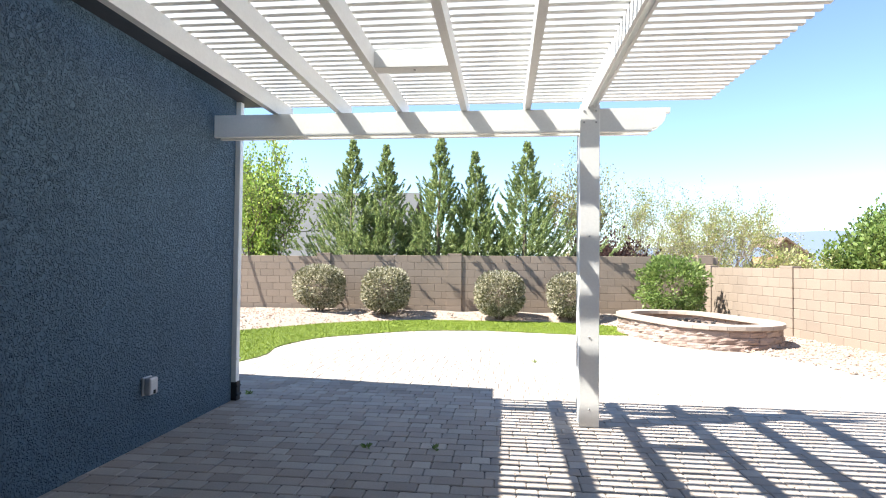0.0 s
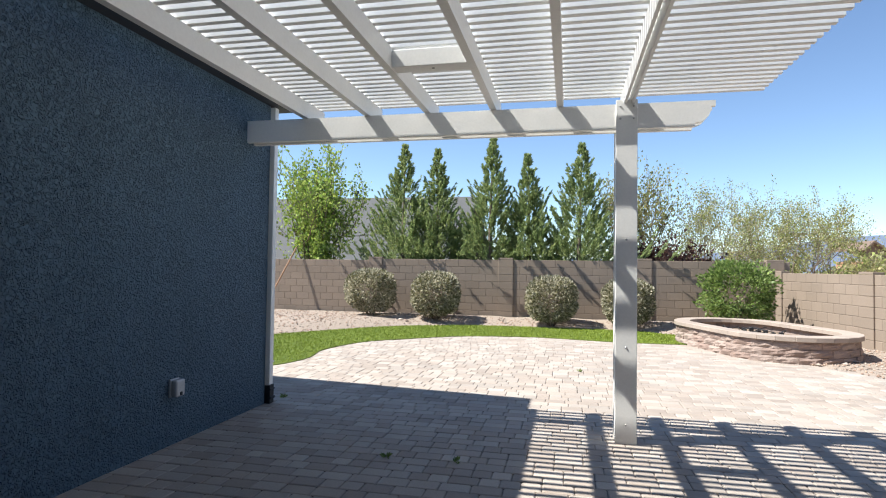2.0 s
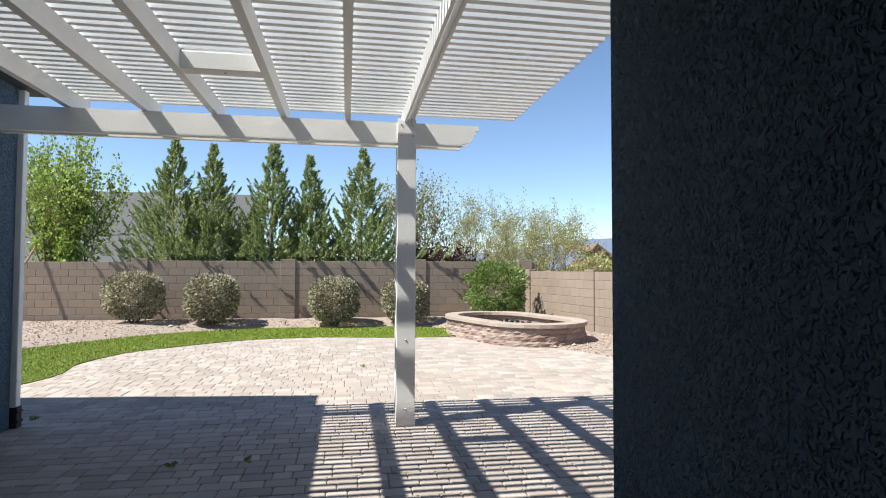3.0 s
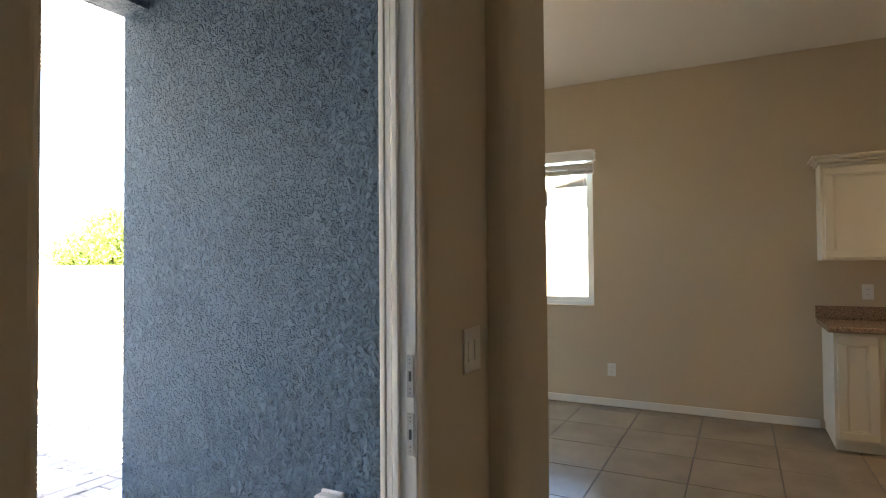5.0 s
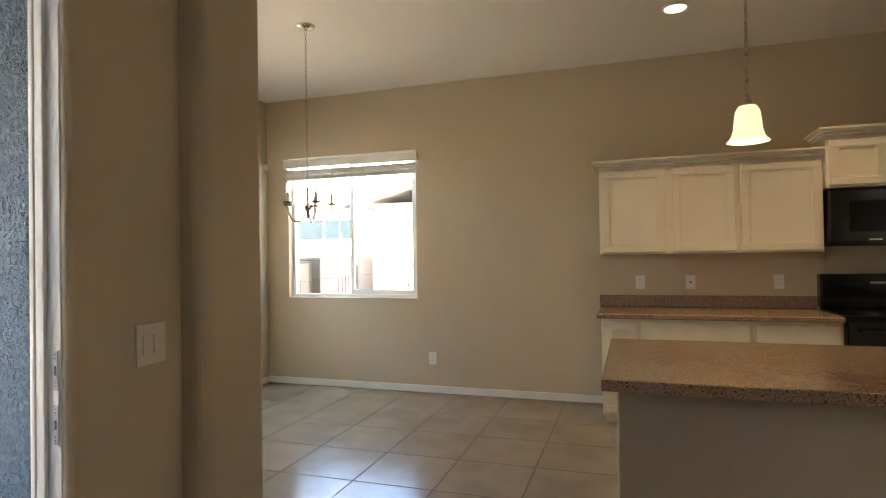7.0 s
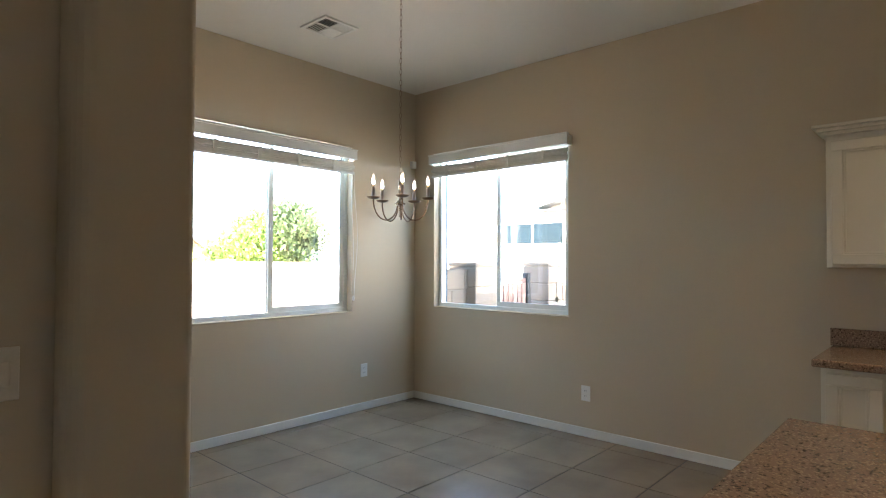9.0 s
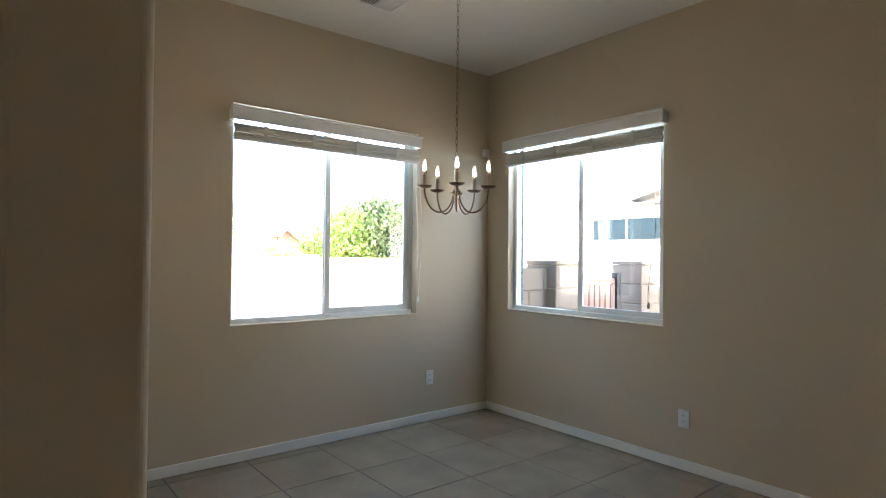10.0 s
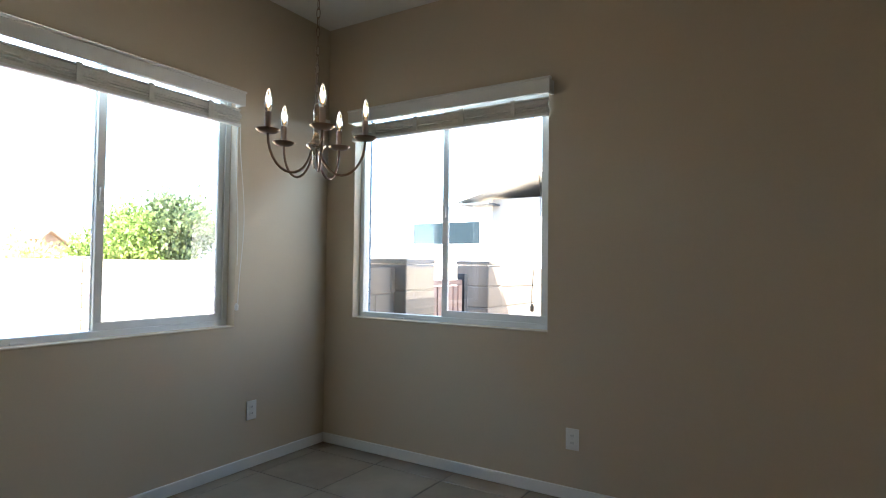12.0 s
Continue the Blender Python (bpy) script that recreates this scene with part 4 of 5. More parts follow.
def gravel_sheet(name, x0, x1, y0, y1, step, height):
    bm = bmesh.new()
    nx, ny = int((x1 - x0) / step) + 1, int((y1 - y0) / step) + 1
    grid = [[bm.verts.new((x0 + i * step, y0 + j * step, height(x0 + i * step, y0 + j * step))) for j in range(ny)] for i in range(nx)]
    for i in range(nx - 1):
        for j in range(ny - 1):
            bm.faces.new((grid[i][j], grid[i + 1][j], grid[i + 1][j + 1], grid[i][j + 1]))
    return setting(name, bm, GRAVEL, smooth=True)


def far_edge(x):
    for (ax, ay), (bx, by) in zip(TURF_FAR, TURF_FAR[1:]):
        if ax <= x <= bx:
            return ay + (by - ay) * (x - ax) / (bx - ax)
    return 10.0 if x < 0 else 13.4


def east_edge(y):
    for (ax, ay), (bx, by) in zip(PAVE_EAST, PAVE_EAST[1:]):
        if by <= y <= ay:
            return ax + (bx - ax) * (y - ay) / (by - ay)
    return 2.2 if y > 13 else 3.7


def bed_height(x, y):
    n = 0.03 * noise.noise((x * 1.3, y * 1.3, 0)) + 0.012 * noise.noise((x * 6, y * 6, 3))
    d = y - far_edge(x)
    if d < 0.02:
        return -0.20
    return PATIO + 0.004 + min(1.0, d / 1.2) * (0.16 + n) + 0.01 * n


def side_height(x, y):
    n = 0.02 * noise.noise((x * 1.3, y * 1.3, 5)) + 0.010 * noise.noise((x * 6, y * 6, 8))
    d = x - east_edge(y)
    return -0.20 if d < 0.0 else PATIO + 0.006 + min(1.0, d / 0.6) * (0.03 + n)


gravel_sheet("gravel_bed_north", -14.0, 6.2, 9.0, 16.75, 0.14, bed_height)
gravel_sheet("gravel_bed_east", 2.2, 8.0, 2.80, 13.4, 0.14, side_height)
move_yard(yard_first)
gravel_sheet("gravel_side_yard", XE + 0.2, 8.0, -8.0, 2.82, 0.5, lambda x, y: PATIO + 0.01)
yard_first = len(scene.objects)
V, F = [], []
OCT = np.array([(1, 0, 0), (0, 1, 0), (-1, 0, 0), (0, -1, 0), (0, 0, 0.7), (0, 0, -0.6)])
while len(V) < 6 * 9000:
    if rng.random() < 0.72:
        x, y = rng.uniform(-12, 5), rng.uniform(10, 16.6)
        z = bed_height(x, y)
    else:
        x, y = rng.uniform(2.4, 6), rng.uniform(6, 13.4)
        z = side_height(x, y)
    if z < -0.19:
        continue
    b = len(V)
    s = rng.uniform(0.010, 0.030) * (1 if rng.random() < 0.97 else 2.2)
    V += (OCT * s * rng.uniform(0.6, 1.3, (6, 1)) + (x, y, z + 0.3 * s)).tolist()
    F += [(b + i, b + (i + 1) % 4, b + 4) for i in range(4)] + [(b + (i + 1) % 4, b + i, b + 5) for i in range(4)]
tagged(new("gravel_stones", cloud("gravel_stones", V, F, PEBBLE)), "loose pink and tan landscaping gravel stones", "gravel", kind="stuff")


# ---- concrete block fence ----
def fence_run(name, p0, p1, z0, z1, pilasters, courses):
    """A block wall between two plan points with pilasters; blocks stand proud of the mortar."""
    p0, p1 = Vector((*p0, 0)), Vector((*p1, 0))
    run = (p1 - p0).length
    m = Matrix.Translation(p0) @ Matrix.Rotation(math.atan2(p1.y - p0.y, p1.x - p0.x), 4, "Z")
    core = boxes((0, run, 0.006, 0.144, z0, z1 - 0.004))
    core.transform(m)
    f = setting(name, core, MORTAR)
    h = (z1 - z0) / courses
    full = mesh_of("block", boxes((0.004, 0.396, 0.0, 0.15, 0.004, h - 0.004), bevel=0.006, seg=1), BLOCK)
    half = mesh_of("half_block", boxes((0.004, 0.196, 0.0, 0.15, 0.004, h - 0.004), bevel=0.006, seg=1), BLOCK)
    for c in range(courses):
        x = 0.0
        if c % 2:
            b = part("block", half, BLOCK, f)
            b.matrix_basis = m @ Matrix.Translation((0, 0, z0 + c * h))
            x = 0.2
        while x < run - 0.05:
            b = part("block", full if run - x > 0.3 else half, BLOCK, f)
            b.matrix_basis = m @ Matrix.Translation((x, 0, z0 + c * h))
            x += 0.4
    for x in pilasters:
        for c in range(courses):
            bm = boxes((x - 0.21, x + 0.21, -0.035, 0.185, z0 + c * h + 0.003, z0 + (c + 1) * h - 0.003), bevel=0.006, seg=1)
            bm.transform(m)
            part("pilaster_block", bm, BLOCK, f)
        bm = boxes((x - 0.21, x + 0.21, -0.035, 0.185, z1, z1 + 0.05), bevel=0.006, seg=1)
        bm.transform(m)
        part("pilaster_cap", bm, BLOCK, f)
    return f


FY = 16.79
for k, (x0, x1, top, pil) in enumerate(((-14.9, -6.79, 1.575, ()), (-6.79, -2.82, 1.62, (0.05,)), (-2.82, 0.93, 1.625, (0.0,)), (0.93, 4.40, 1.64, (0.0, 3.25)))):
    fence_run("block_fence_north", (x0, FY), (x1 - 0.004, FY), -0.06, top, pil, 8)
EA = Vector((4.22, 16.70))
ED = Vector((0.577, -3.215)).normalized()
for k in range(4):
    a, b = EA + ED * 3.26 * k, EA + ED * (3.26 * (k + 1) - 0.005)
    fence_run("block_fence_east", a, b, -0.16, 1.36, (0.0,), 7)
move_yard(yard_first)
# side-yard wall with a gate, level with the front of the house
for x0, x1, nm in ((3.92, 4.35, "gate_pillar"), (5.36, 5.68, "gate_pillar")):
    pl = setting(nm, boxes((x0 + 0.008, x1 - 0.008, 2.36, 2.72, -0.2, 1.325)), MORTAR)
    for c in range(7):
        part("block", boxes((x0, x1, 2.35, 2.73, -0.2 + c * 0.218 + 0.004, -0.2 + (c + 1) * 0.218 - 0.004), bevel=0.008, seg=1), BLOCK, pl)
    part("pillar_cap", boxes((x0 - 0.005, x1 + 0.005, 2.345, 2.735, 1.327, 1.37), bevel=0.008, seg=1), BLOCK, pl)
fence_run("side_yard_wall", (XE + 0.205, 2.46), (3.92, 2.46), -0.2, 1.30, (), 7)
fence_run("side_yard_wall", (5.69, 2.46), (7.69, 2.46), -0.2, 1.30, (), 7)
gate = thing("garden_gate", (4.92, 2.5, -0.15), "red-brown vertical slat steel gate between block pillars", "gate")
part("gate_frame", boxes((4.37, 5.09, 2.50, 2.54, 1.13, 1.18), (4.37, 5.09, 2.50, 2.54, -0.08, -0.03), (4.37, 4.41, 2.50, 2.54, -0.03, 1.13), (5.05, 5.09, 2.50, 2.54, -0.03, 1.13), bevel=0.004), GATE, gate)
for k in range(7):
    x = 4.42 + k * 0.093
    part("slat", boxes((x, x + 0.075, 2.478, 2.499, -0.10, 1.125), bevel=0.003), GATE, gate)
part("hinge_post", boxes((5.095, 5.165, 2.48, 2.56, -0.15, 1.24), bevel=0.005), RUBBER, gate)

# ---- raised planter of split-face blocks ----
yard_first = len(scene.objects)
PA, PB, PR = Vector((2.38, 13.62)), Vector((2.86, 12.20)), 1.17


def stadium(r, n):
    """Even steps round a long rounded ring: place and outward heading."""
    d = (PB - PA)
    L = d.length
    d = d.normalized()
    s = Vector((d.y, -d.x))
    total = 2 * L + 2 * math.pi * r
    out = []
    for k in range(n):
        u = total * k / n
        if u < L:
            out.append((PA + d * u + s * r, math.atan2(s.y, s.x)))
        elif u < L + math.pi * r:
            a = (u - L) / r
            o = s * math.cos(a) + d * math.sin(a)
            out.append((PB + o * r, math.atan2(o.y, o.x)))
        elif u < 2 * L + math.pi * r:
            out.append((PB - d * (u - L - math.pi * r) - s * r, math.atan2(-s.y, -s.x)))
        else:
            a = (u - 2 * L - math.pi * r) / r
            o = -s * math.cos(a) - d * math.sin(a)
            out.append((PA + o * r, math.atan2(o.y, o.x)))
    return out, total


planter = thing("raised_planter", (2.7, 12.5, PATIO), "pinkish split-face block planter with a smooth cap, empty", "planter")


def rough_block(w, d, h, seed):
    bm = boxes((-d, 0, -w / 2, w / 2, 0, h))
    bmesh.ops.subdivide_edges(bm, edges=bm.edges[:], cuts=2, use_grid_fill=True)
    for v in bm.verts:
        if v.co.x > -0.01:
            v.co.x += 0.028 * noise.noise((v.co.y * 14 + seed, v.co.z * 14, seed * 2.1)) - (0.02 if abs(abs(v.co.y) - w / 2) < 1e-3 or v.co.z < 1e-3 or v.co.z > h - 1e-3 else 0)
    return mesh_of("split_face_block", bm, SPLIT)


course = 0.128
ring, total = stadium(PR, 28)
blocks = [rough_block(total / 28 - 0.008, 0.2, course - 0.006, 3.7 * k + 1) for k in range(5)]
for c in range(3):
    ring, total = stadium(PR, 56)
    for k in range(28):
        (p, a) = ring[(2 * k + c % 2) % 56]
        b = part("split_face_block", blocks[(k * 3 + c) % 5], SPLIT, planter)
        b.matrix_basis = Matrix.Translation((p.x - 0.012 * c * math.cos(a), p.y - 0.012 * c * math.sin(a), -0.16 + c * course)) @ Matrix.Rotation(a, 4, "Z")
capm = mesh_of("cap_block", boxes((-0.30, 0.02, -0.1465, 0.1465, 0.0, 0.085), bevel=0.008, seg=1), CAP)
ring, total = stadium(PR, 36)
for p, a in ring:
    b = part("cap_block", capm, CAP, planter)
    b.matrix_basis = Matrix.Translation((p.x, p.y, -0.16 + 3 * course)) @ Matrix.Rotation(a, 4, "Z")
ring, _ = stadium(PR - 0.26, 40)
part("soil", prism([(p.x, p.y) for p, a in ring], -0.16, 0.10), SOIL, planter, "dry bare soil")
bm = bmesh.new()
for q in range(3):
    o = PA.lerp(PB, 0.2 + 0.3 * q)
    tube(bm, [(o.x + 0.35 * math.cos(k * 0.6 + q), o.y + 0.1 * k - 0.3, 0.14 + 0.12 * math.sin(k * 0.9 + q) ** 2) for k in range(9)], 0.008, 6)
part("drip_tubing", bm, RUBBER, planter, "thin black drip irrigation tubing")
for q in range(6):
    o = PA.lerp(PB, 0.12 + 0.15 * q)
    part("drip_emitter", boxes((o.x + 0.12, o.x + 0.20, o.y + 0.26, o.y + 0.33, 0.10, 0.19 + 0.03 * (q % 2)), bevel=0.01), RUBBER, planter)


# ---- plants ----
def leaf_cloud(name, centres, normals_up, size, aspect, material, rnd, droop=0.0):
    """Small folded leaves of four corners at the given places, turned at random about them."""
    n = len(centres)
    c = np.asarray(centres)
    d = np.asarray(normals_up) + rnd.normal(0, 0.45, (n, 3))
    d /= np.linalg.norm(d, axis=1, keepdims=True)
    s = np.cross(d, rnd.normal(0, 1, (n, 3)))
    s /= np.linalg.norm(s, axis=1, keepdims=True) + 1e-9
    L = size * rnd.uniform(0.6, 1.35, (n, 1))
    w = L * aspect
    V = np.stack([c, c + d * L * 0.5 + s * w, c + d * L, c + d * L * 0.5 - s * w], axis=1).reshape(-1, 3)
    k = np.arange(n) * 4
    F = np.stack([k, k + 1, k + 2, k + 3], axis=1)
    return cloud(name, V, F.tolist(), material)


def cypress(x, y, z0, height, radius, seed, lean=0.0):
    """A pointed conifer: rising boughs that carry flat feathery sprays, thin tips and a bare leader."""
    r = np.random.default_rng(seed)
    t = thing("cypress_tree", (x, y, z0), "tall green leyland cypress behind the block fence", "tree", "cypress row")
    bm = bmesh.new()
    tube(bm, [(x + lean * f * f, y, z0 + height * f) for f in (0, 0.25, 0.5, 0.75, 0.99)], [0.11, 0.085, 0.055, 0.028, 0.006], 8)
    part("trunk", bm, BARK, t)
    P, D = [], []
    for b in range(520):
        f = 0.10 + 0.895 * r.random() ** 1.15
        prof = 1.12 * (1 - f) ** 1.2 + 0.35 * max(0.0, 0.55 - f)
        long = r.random() < 0.2
        reach = radius * prof * (r.uniform(1.05, 1.45) if long else r.uniform(0.45, 1.0)) + 0.02
        az, slope = r.uniform(0, 2 * math.pi), r.uniform(0.45, 0.95) + 0.7 * f
        out = np.array([math.cos(az), math.sin(az), 0])
        side = np.array([-out[1], out[0], 0])
        rise = min(reach * slope, height * f)
        tip = np.array([x + lean * f * f, y, z0 + height * f]) + out * reach
        bend = r.normal(0, 0.08, 3) * reach
        for k in range(int(5 + 17 * reach)):
            g = r.uniform(0.3, 1.0) ** 0.75
            c = tip - out * reach * (1 - g) - np.array([0, 0, rise * (1 - g ** 1.6)]) + bend * g * g
            w = (0.34 * reach + 0.05) * (1.12 - g)
            d = out * 0.7 + side * r.choice((-1, 1)) * r.uniform(0.2, 0.9) * (1.25 - g) + np.array([0, 0, 0.35 + 0.7 * slope * g * 0.6])
            d /= np.linalg.norm(d)
            for q in range(7):
                u = q / 6
                p = c + d * w * u + r.normal(0, 0.008 + 0.04 * (1 - u) * min(w, 0.3), 3)
                if p[1] > (16.35 if p[2] > 1.72 else 17.08):
                    P.append(p)
                    D.append(d * 2.2)
    for q in range(90):
        f = 0.90 + 0.10 * q / 90
        P.append(np.array([x + lean * f * f, y, z0 + height * f]) + r.normal(0, 0.012, 3))
        D.append(np.array([r.normal(0, 0.5), r.normal(0, 0.5), 1.2]))
    part("crown", leaf_cloud("crown", P, D, 0.100, 0.13, CYPRESS, r), CYPRESS, t)


for k, (x, y, h, rad, ln) in enumerate(((-6.22, 17.85, 5.25, 2.6, 0.05), (-5.08, 17.95, 5.10, 2.3, -0.05), (-3.45, 17.85, 5.40, 2.4, 0.1), (-2.22, 17.9, 4.85, 2.3, -0.08), (-0.78, 17.9, 5.15, 2.8, 0.1))):
    cypress(x, y, -0.38, h + 0.38, rad, 20 + k, ln)


def grow(bm, start, heading, length, radius, depth, r, tips, spread=0.6, kids=3, up=0.12):
    """A branching limb; collects the places along its thinner twigs."""
    p, d, pts, rad = Vector(start), Vector(heading).normalized(), [Vector(start)], [radius]
    for k in range(4):
        d = (d + Vector(r.normal(0, 0.16, 3).tolist()) + Vector((0, 0, up))).normalized()
        p = p + d * length / 4
        pts.append(p.copy())
        rad.append(radius * (1 - 0.14 * (k + 1)))
        if depth <= 1:
            tips.append((p.copy(), d.copy()))
    tube(bm, pts, rad, 5 if depth < 3 else 7)
    if depth > 0:
        for k in range(kids):
            q = pts[2 + k % 3]
            nd = (d + Vector(r.normal(0, spread, 3).tolist())).normalized()
            grow(bm, q, nd, length * r.uniform(0.6, 0.85), radius * 0.55, depth - 1, r, tips, spread, kids, up)


def broadleaf(name, label, x, y, z0, stems, length, radius, depth, leaf, size, per_tip, scatter, seed, bark=BARK, group="", kids=3, spread=0.6, up=0.12, first=0.25, aspect=0.33, fit=None, fill=0.0):
    r = np.random.default_rng(seed)
    t = thing(name, (x, y, z0), label, "tree" if "tree" in name else "shrub", group)
    bm, tips = bmesh.new(), []
    for k in range(stems):
        a = 2 * math.pi * (k + r.uniform(0, 0.6)) / stems
        grow(bm, (x + 0.05 * math.cos(a), y + 0.05 * math.sin(a), z0), (first * math.cos(a), first * math.sin(a), 1), length, radius, depth, r, tips, spread, kids, up)
    if fit:
        zs = sorted(p.z - z0 for p, d in tips)
        rs = sorted(math.hypot(p.x - x, p.y - y) for p, d in tips)
        m = Matrix.Translation((x, y, z0)) @ Matrix.Diagonal((fit[1] / 2 / rs[int(0.95 * len(rs))],) * 2 + (fit[0] / zs[-1], 1)) @ Matrix.Translation((-x, -y, -z0))
        bm.transform(m)
        tips = [(m @ p, d) for p, d in tips]
    foot = Vector((x, y, z0))
    tips += [(foot + (p - foot) * r.uniform(0.42, 0.9), d) for p, d in tips if r.random() < fill]
    part("trunk", bm, bark, t)
    P, D = [], []
    for p, d in tips:
        for _ in range(per_tip):
            P.append(np.array(p) + r.normal(0, scatter, 3))
            D.append(np.array(d) + (0, 0, 0.2))
    part("crown", leaf_cloud("crown", P, D, size, aspect, leaf, r), leaf, t)
    return t


broadleaf("poplar_tree", "light green young poplar tree behind the fence", -9.4, 18.6, -0.38, 4, 2.35, 0.045, 3, POPLAR, 0.095, 6, 0.08, 3, up=0.26, first=0.14, spread=0.5, kids=4, aspect=0.4, fit=(6.4, 3.8), fill=0.75)
broadleaf("elm_tree", "sparse yellowing tree beyond the cypress row", 0.95, 19.8, -0.38, 3, 2.35, 0.045, 3, OLIVE, 0.085, 5, 0.12, 5, kids=4, up=0.24, spread=0.45, first=0.2, fit=(5.9, 3.1))
for k, (x, y, ln, s) in enumerate(((3.5, 20.0, 2.0, 31), (5.2, 19.6, 2.2, 32), (6.6, 20.4, 2.1, 33), (4.6, 22.0, 2.1, 34))):
    broadleaf("mesquite_tree", "nearly bare thorny mesquite with sparse spring leaves", x, y, -0.38, 4, ln, 0.045, 4, SCRUB, 0.052, 5, 0.06, s, TWIG, "mesquites behind the fence", kids=3, spread=0.62, up=0.13, first=0.65, fit=(4.85 - 0.15 * k, 3.7))
for k, (x, y, ln) in enumerate(((1.75, 18.4, 1.2), (2.55, 18.5, 1.05))):
    broadleaf("plum_shrub", "dark purple-leaved shrub behind the fence", x, y, -0.2, 5, ln, 0.03, 2, PURPLE, 0.10, 22, 0.13, 50 + k, group="purple shrubs", kids=4)
broadleaf("ash_tree", "bright green round tree past the east fence", 19.7, 29.5, -0.38, 6, 2.3, 0.1, 3, ASH, 0.24, 15, 0.3, 62, kids=4, spread=0.65, first=0.4)
broadleaf("privet_tree", "dark green bushy tree past the east fence", 17.5, 30.5, -0.38, 6, 1.8, 0.09, 3, GREEN, 0.22, 15, 0.3, 63, kids=4, spread=0.65, first=0.45)
for k in range(9):
    x, y = 3.0 + 2.2 * k, 38 + 5 * math.sin(k * 2.3)
    broadleaf("scrub_tree", "dry grey-green scrub on the open ground", x, y, -0.38, 4, 1.15 + 0.25 * math.sin(k * 1.7), 0.05, 2, SCRUB, 0.22, 9, 0.28, 70 + k, TWIG, "far scrub", kids=4, spread=0.7, first=0.7)


def clipped_shrub(x, y, z0, rx, rz, leaf, size, count, seed, label, group, ragged=0.035):
    """A clipped evergreen: short stems and many small leaves, thickest near the outside."""
    r = np.random.default_rng(seed)
    t = thing("shrub", (x, y, z0), label, "shrub", group)
    bm = bmesh.new()
    for k in range(9):
        a = k * 0.7
        tube(bm, [(x + 0.05 * math.cos(a), y + 0.05 * math.sin(a), z0 - 0.05), (x + 0.35 * rx * math.cos(a), y + 0.35 * rx * math.sin(a), z0 + 0.5 * rz), (x + 0.7 * rx * math.cos(a + 0.3), y + 0.7 * rx * math.sin(a + 0.3), z0 + (1.0 + 0.5 * math.sin(k * 2.1)) * rz)], [0.02, 0.014, 0.006], 6)
    part("stems", bm, BARK, t)
    P, D = [], []
    while len(P) < count:
        d = r.normal(0, 1, 3)
        d /= np.linalg.norm(d)
        bulge = 1 + ragged * 2.2 * noise.noise((d[0] * 2.1 + seed, d[1] * 2.1, d[2] * 2.1)) + ragged * noise.noise((d[0] * 6, d[1] * 6 + seed, d[2] * 6))
        q = (1 - 0.4 * r.random() ** 1.8) * bulge
        s = np.sign(d) * np.abs(d) ** 0.78
        c = np.array([x + rx * s[0] * q, y + rx * s[1] * q, z0 + 0.10 + rz * (1 + 0.98 * s[2] * q)])
        if c[2] < z0 + 0.08 + 0.1 * r.random():
            continue
        P.append(c)
        D.append(d + (0, 0, 0.25))
    part("leaves", leaf_cloud("leaves", P, D, size, 0.32, leaf, r), leaf, t)
    return t


for k, (x, rx, rz) in enumerate(((-6.5, 0.66, 0.60), (-4.62, 0.64, 0.60), (-1.50, 0.65, 0.60), (0.42, 0.62, 0.58))):
    clipped_shrub(x, 15.75, bed_height(x, 15.75), rx, rz, SILVER, 0.066, 9000, 80 + k, "clipped silvery green rounded shrub in the gravel bed", "clipped shrubs along the fence")
clipped_shrub(2.92, 15.5, bed_height(2.92, 15.5) + 0.05, 0.79, 0.73, GREEN, 0.08, 6600, 90, "loose bright green shrub behind the planter", "", ragged=0.2)
for x, y in ((-2.50, 4.92), (-1.94, 4.96), (-0.9, 9.3), (-4.3, 6.6)):
    r = np.random.default_rng(int(abs(x * 100)))
    t = thing("weed", (x, y, PATIO), "small green weed in a paver joint", "weed", "weeds in the joints")
    P = np.column_stack([r.normal(x, 0.012, 26), r.normal(y, 0.012, 26), r.uniform(PATIO - 0.002, PATIO + 0.012, 26)])
    D = np.column_stack([r.normal(0, 0.7, 26), r.normal(0, 0.7, 26), np.full(26, 0.8)])
    part("leaves", leaf_cloud("leaves", P, D, 0.045, 0.16, GREEN, r), GREEN, t)
t = thing("wooden_pole", (-9.75, 16.55, 0.0), "bare wooden pole leaning on the block fence", "pole")
bm = bmesh.new()
tube(bm, [(-10.0, 16.0, bed_height(-10.0, 16.0) - 0.01), (-9.3, 16.74, 1.95)], 0.024, 8)
part("shaft", bm, WOODPOLE, t)

move_yard(yard_first)

# ---- neighbours and distance ----
h = thing("neighbour_house", (-15.5, 33, -0.4), "single-storey house with a grey shingle roof behind the trees", "house")
part("wall", boxes((-24, -7.5, 30.5, 42, -0.4, 1.05)), HOUSEWALL, h)
bm = prism([(28.6, 0.9), (37, 5.75), (43.5, 1.75), (43.5, 1.9), (37, 5.95), (28.6, 1.05)], -24.7, -6.8)
bm.transform(Matrix(((0, 0, 1, 0), (1, 0, 0, 0), (0, 1, 0, 0), (0, 0, 0, 1))))
rf = part("roof", bm, SHINGLE, h)
part("roof_vent", lathe([(0.16, 0), (0.10, 0.12), (0.10, 0.65), (0.17, 0.66), (0.17, 0.85), (0, 0.88)], (-15.0, 36.8, 5.55), 14), FASCIA, rf)
h = thing("side_house", (14, 8, -0.4), "pale stucco house with a wide dark window beyond the side wall", "house")
part("wall", boxes((13.0, 20, 3.0, 14.0, -0.4, 2.9)), HOUSEWALL, h)
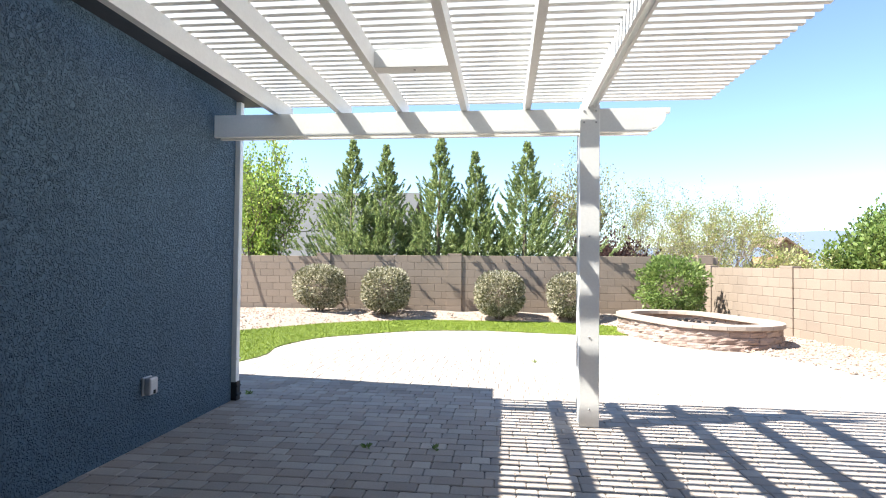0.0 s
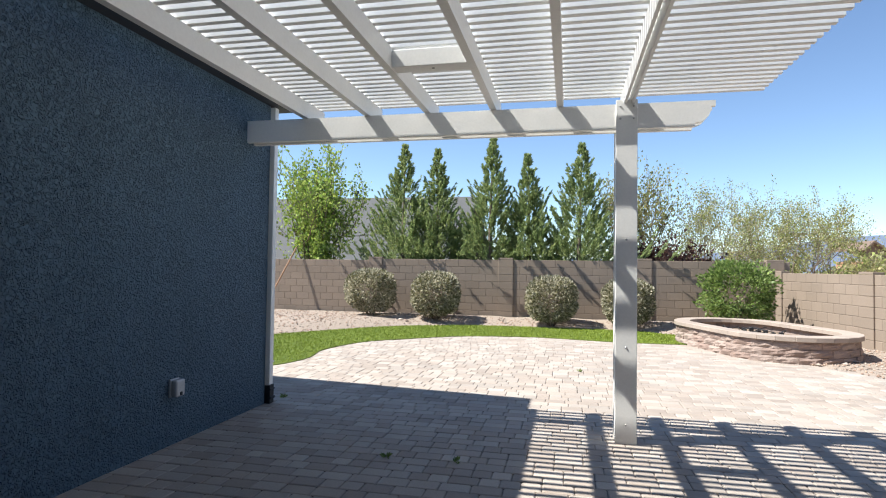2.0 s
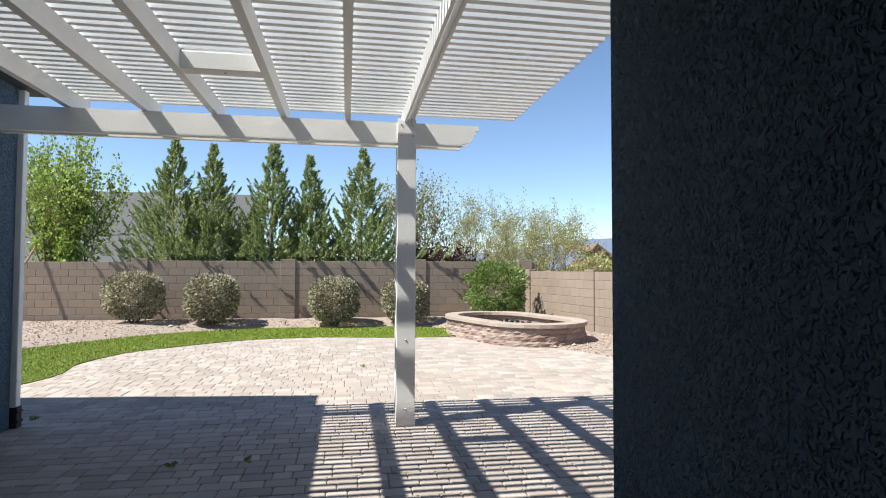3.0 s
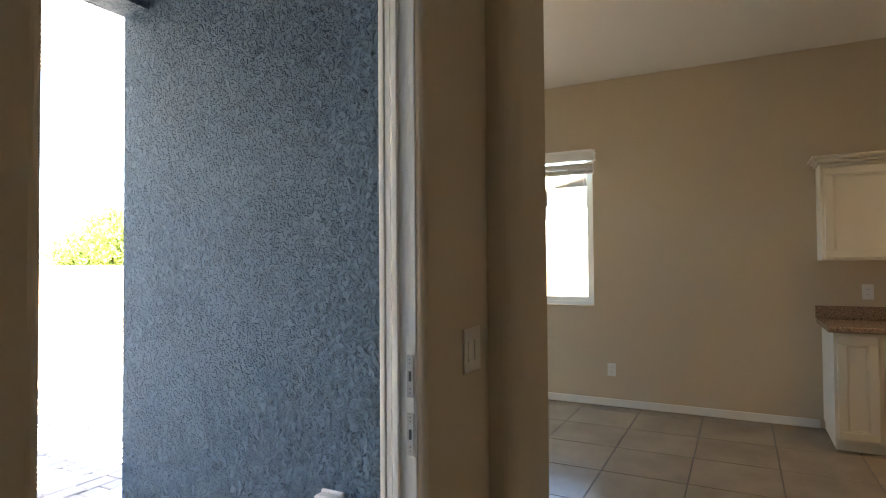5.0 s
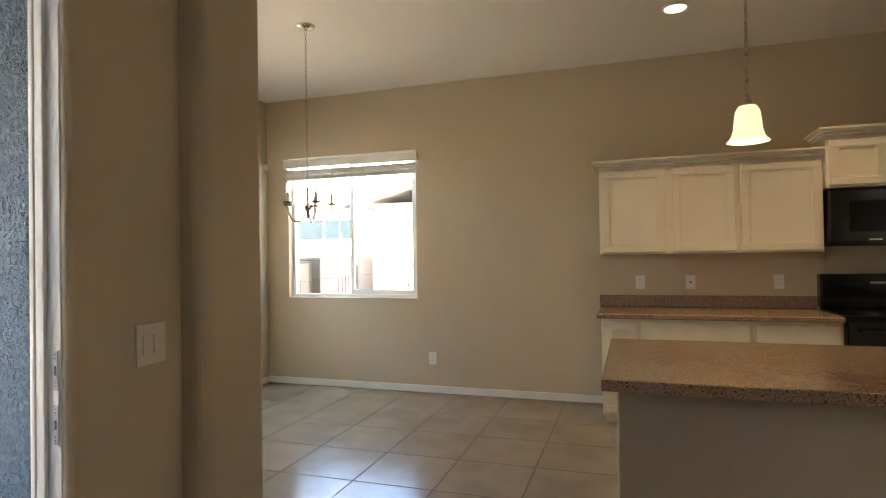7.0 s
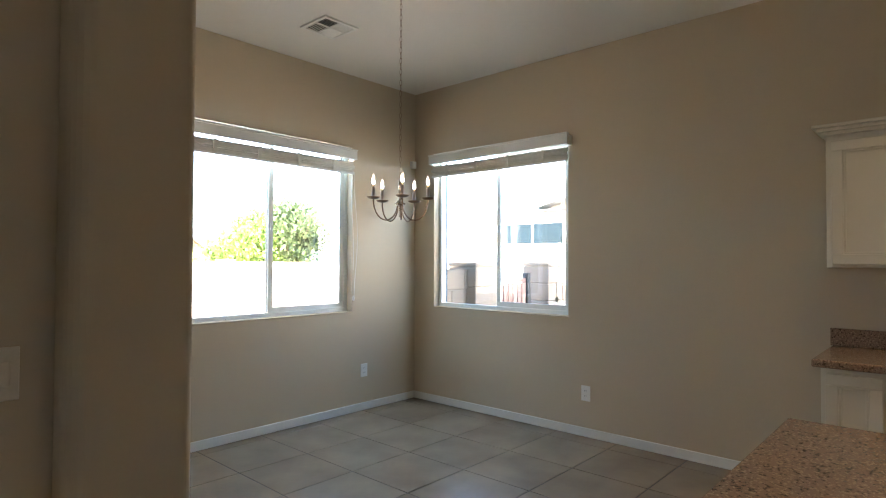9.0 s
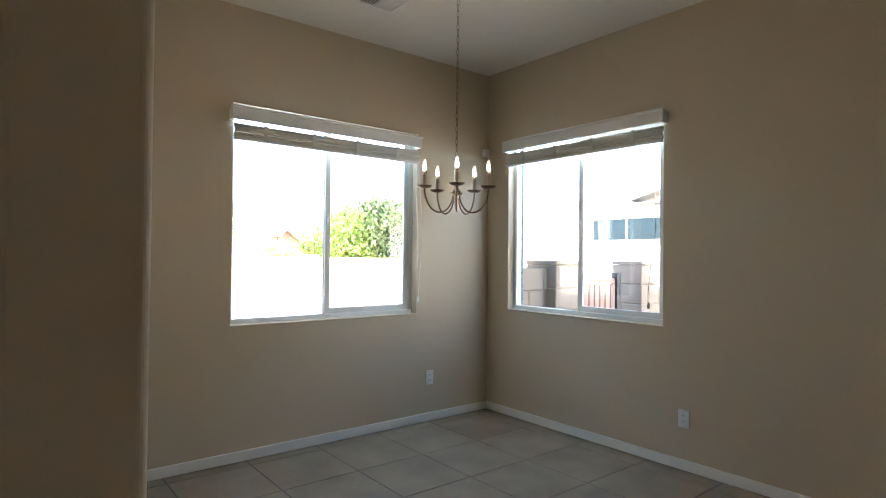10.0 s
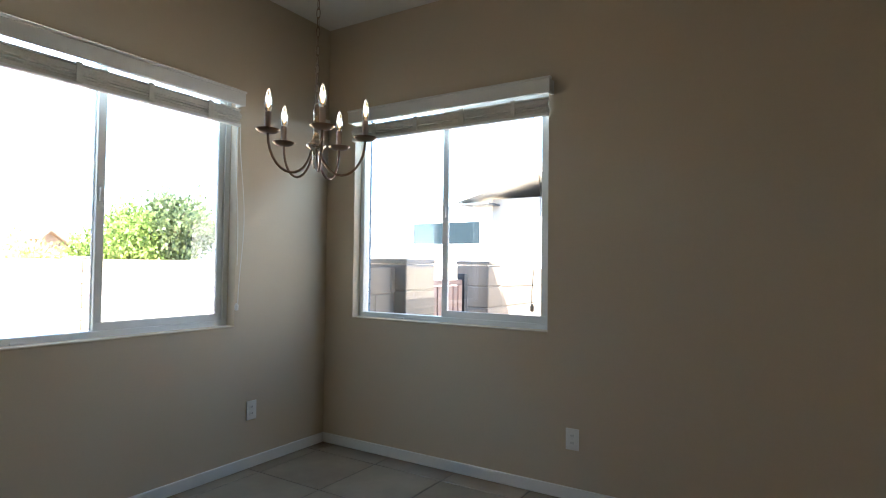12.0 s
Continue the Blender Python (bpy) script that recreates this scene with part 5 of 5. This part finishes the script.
part("roof", boxes((12.7, 20.3, 2.7, 14.3, 2.9, 3.02)), HOUSEWALL, h)
wd = part("window", boxes((12.94, 13.0, 6.5, 8.66, 1.86, 2.50)), VINYL, h)
for a, b in ((6.55, 7.50), (7.56, 8.61)):
    part("pane", boxes((12.925, 12.938, a, b, 1.90, 2.46)), DARKPANE, wd)
h = thing("next_door_house", (11, 0, -0.4), "pale stucco house next door with a low brown gable eave", "house")
part("wall", boxes((8.75, 15, -8, 4.05, -0.4, 2.45), (8.76, 15, -8, 3.0, 2.45, 2.8)), HOUSEWALL, h)
bm = prism([(4.55, 2.36), (-2.0, 4.1), (-9.0, 2.36), (-9.0, 2.52), (-2.0, 4.28), (4.55, 2.52)], 8.3, 15.4)
bm.transform(Matrix(((0, 0, 1, 0), (1, 0, 0, 0), (0, 1, 0, 0), (0, 0, 0, 1))))
part("roof", bm, HOUSEWALL, h)
part("eave_board", boxes((8.31, 8.74, 3.9, 4.5, 2.33, 2.355)), FASCIA, h)
bm = bmesh.new()
tube(bm, [(8.4, 4.5, 2.40), (8.38, 4.35, 2.28), (8.5, 4.2, 2.20), (8.72, 4.1, 2.16)], 0.04, 8)
part("gutter_pipe", bm, VINYL, h)
h = thing("far_shed", (26.6, 62, -0.4), "outbuilding with a steep red-brown gable far behind the fence", "shed")
part("wall", boxes((25.5, 28.2, 60, 66, -0.4, 2.45)), WOODPOLE, h)
bm = prism([(25.3, 3.45), (26.0, 4.15), (28.5, 2.3), (28.5, 2.5), (26.0, 4.35), (25.3, 3.65)], 59.5, 66.5)
prism([(25.5, 2.46), (25.5, 3.44), (26.0, 3.95), (28.2, 2.46)], 59.9, 60.0, bm)
bm.transform(Matrix(((1, 0, 0, 0), (0, 0, 1, 0), (0, 1, 0, 0), (0, 0, 0, 1))))
part("roof", bm, BROWNROOF, h)
bm = bmesh.new()
rows = []
for i in range(90):
    a = radians(-60 + i * 1.6)
    d = 620
    top = 13 + 9 * noise.noise((i * 0.07, 0, 1)) + 6 * noise.noise((i * 0.3, 0, 2)) + 26 * math.exp(-((i - 54) / 7) ** 2)
    rows.append((bm.verts.new((d * math.sin(a), d * math.cos(a), -5)), bm.verts.new((d * 1.1 * math.sin(a), d * 1.1 * math.cos(a), max(8, top)))))
for (a, b), (c, d) in zip(rows, rows[1:]):
    bm.faces.new((a, c, d, b))
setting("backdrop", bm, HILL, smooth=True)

# ---- floor tiles and pavers, last ----
fl = bpy.data.objects["floor"]
tile = mesh_of("tile", boxes((0.0035, 0.5015, 0.0035, 0.5015, -0.004, 0.0), bevel=0.0015, seg=1), TILE)
for i in range(-14, 3):
    for j in range(-11, 4):
        x, y = 2.08 + 0.505 * i, 0.97 + 0.505 * j
        if x + 0.505 < XN and y + 0.505 > YX or x > XE or y > YN:
            continue
        o = part("tile", tile, TILE, fl)
        o.matrix_basis = Matrix.Translation((x, y, 0.03))

yard_first = len(scene.objects)
pv = setting("patio", boxes((-9.0, 3.9, YX - 0.40, 13.5, -0.212, PATIO - 0.017)), SAND)


def paver_verts(x0, x1, y0, y1, z, c=0.008):
    """A tumbled paver: clipped corners and a rounded-over top edge."""
    out = []
    for g, k, zz in ((0.0024, 0.010, z - 0.02), (0.0024, 0.010, z - 0.005), (0.0024 + c, 0.007, z)):
        a, b, p, q = x0 + g, x1 - g, y0 + g, y1 - g
        out += [(a + k, p, zz), (b - k, p, zz), (b, p + k, zz), (b, q - k, zz), (b - k, q, zz), (a + k, q, zz), (a, q - k, zz), (a, p + k, zz)]
    return out


PF = [tuple(range(16, 24))] + [(q + i, q + (i + 1) % 8, q + 8 + (i + 1) % 8, q + 8 + i) for q in (0, 8) for i in range(8)]
U = 0.0745
pm = {(a, b): cloud("paver", paver_verts(0, a * U, 0, b * U, 0.0), PF, PAVER) for a, b in ((2, 2), (3, 2))}
r = np.random.default_rng(9)
X0, Y0 = -9.0, YX - 0.40
NX, NY = int(12.8 / U), int((13.5 - Y0) / U)
V, F, made = [], [], 0
for row in range(NY // 2):
    j, i, d = 2 * row, -int(r.integers(0, 3)) - 0.5 * int(r.integers(0, 2)), 2
    while i < NX:
        w = int(r.choice((2, 3, 3, 2, 3)))
        x, y = X0 + i * U, Y0 + j * U
        cx, cy = x + w * U / 2, y + d * U / 2
        if (cx < XW - 0.2 and cy < 6.05) or (cx > 0 and cy < YN - 0.2) or cx > east_edge(cy) + 0.2 or (inside(cx, cy, TURF_RING) and inside(cx, cy - 0.25, TURF_RING) and inside(cx + 0.3, cy, TURF_RING)):
            i += w
            continue
        z = PATIO + r.normal(0, 0.0012)
        if made < 300 and -3.4 < cx < -0.2 and 3.3 < cy < 5.6 and r.random() < 0.95:
            o = part("paver", pm[(w, d)], PAVER, pv)
            o.matrix_basis = Matrix.Translation((x, y, z))
            made += 1
        else:
            b = len(V)
            V += paver_verts(x, x + w * U, y, y + d * U, z)
            F += [tuple(b + q for q in f) for f in PF]
        i += w
tagged(hang(new("pavers", cloud("pavers", V, F, PAVERS)), pv), "tumbled tan and grey concrete pavers", kind="stuff")
move_yard(yard_first)
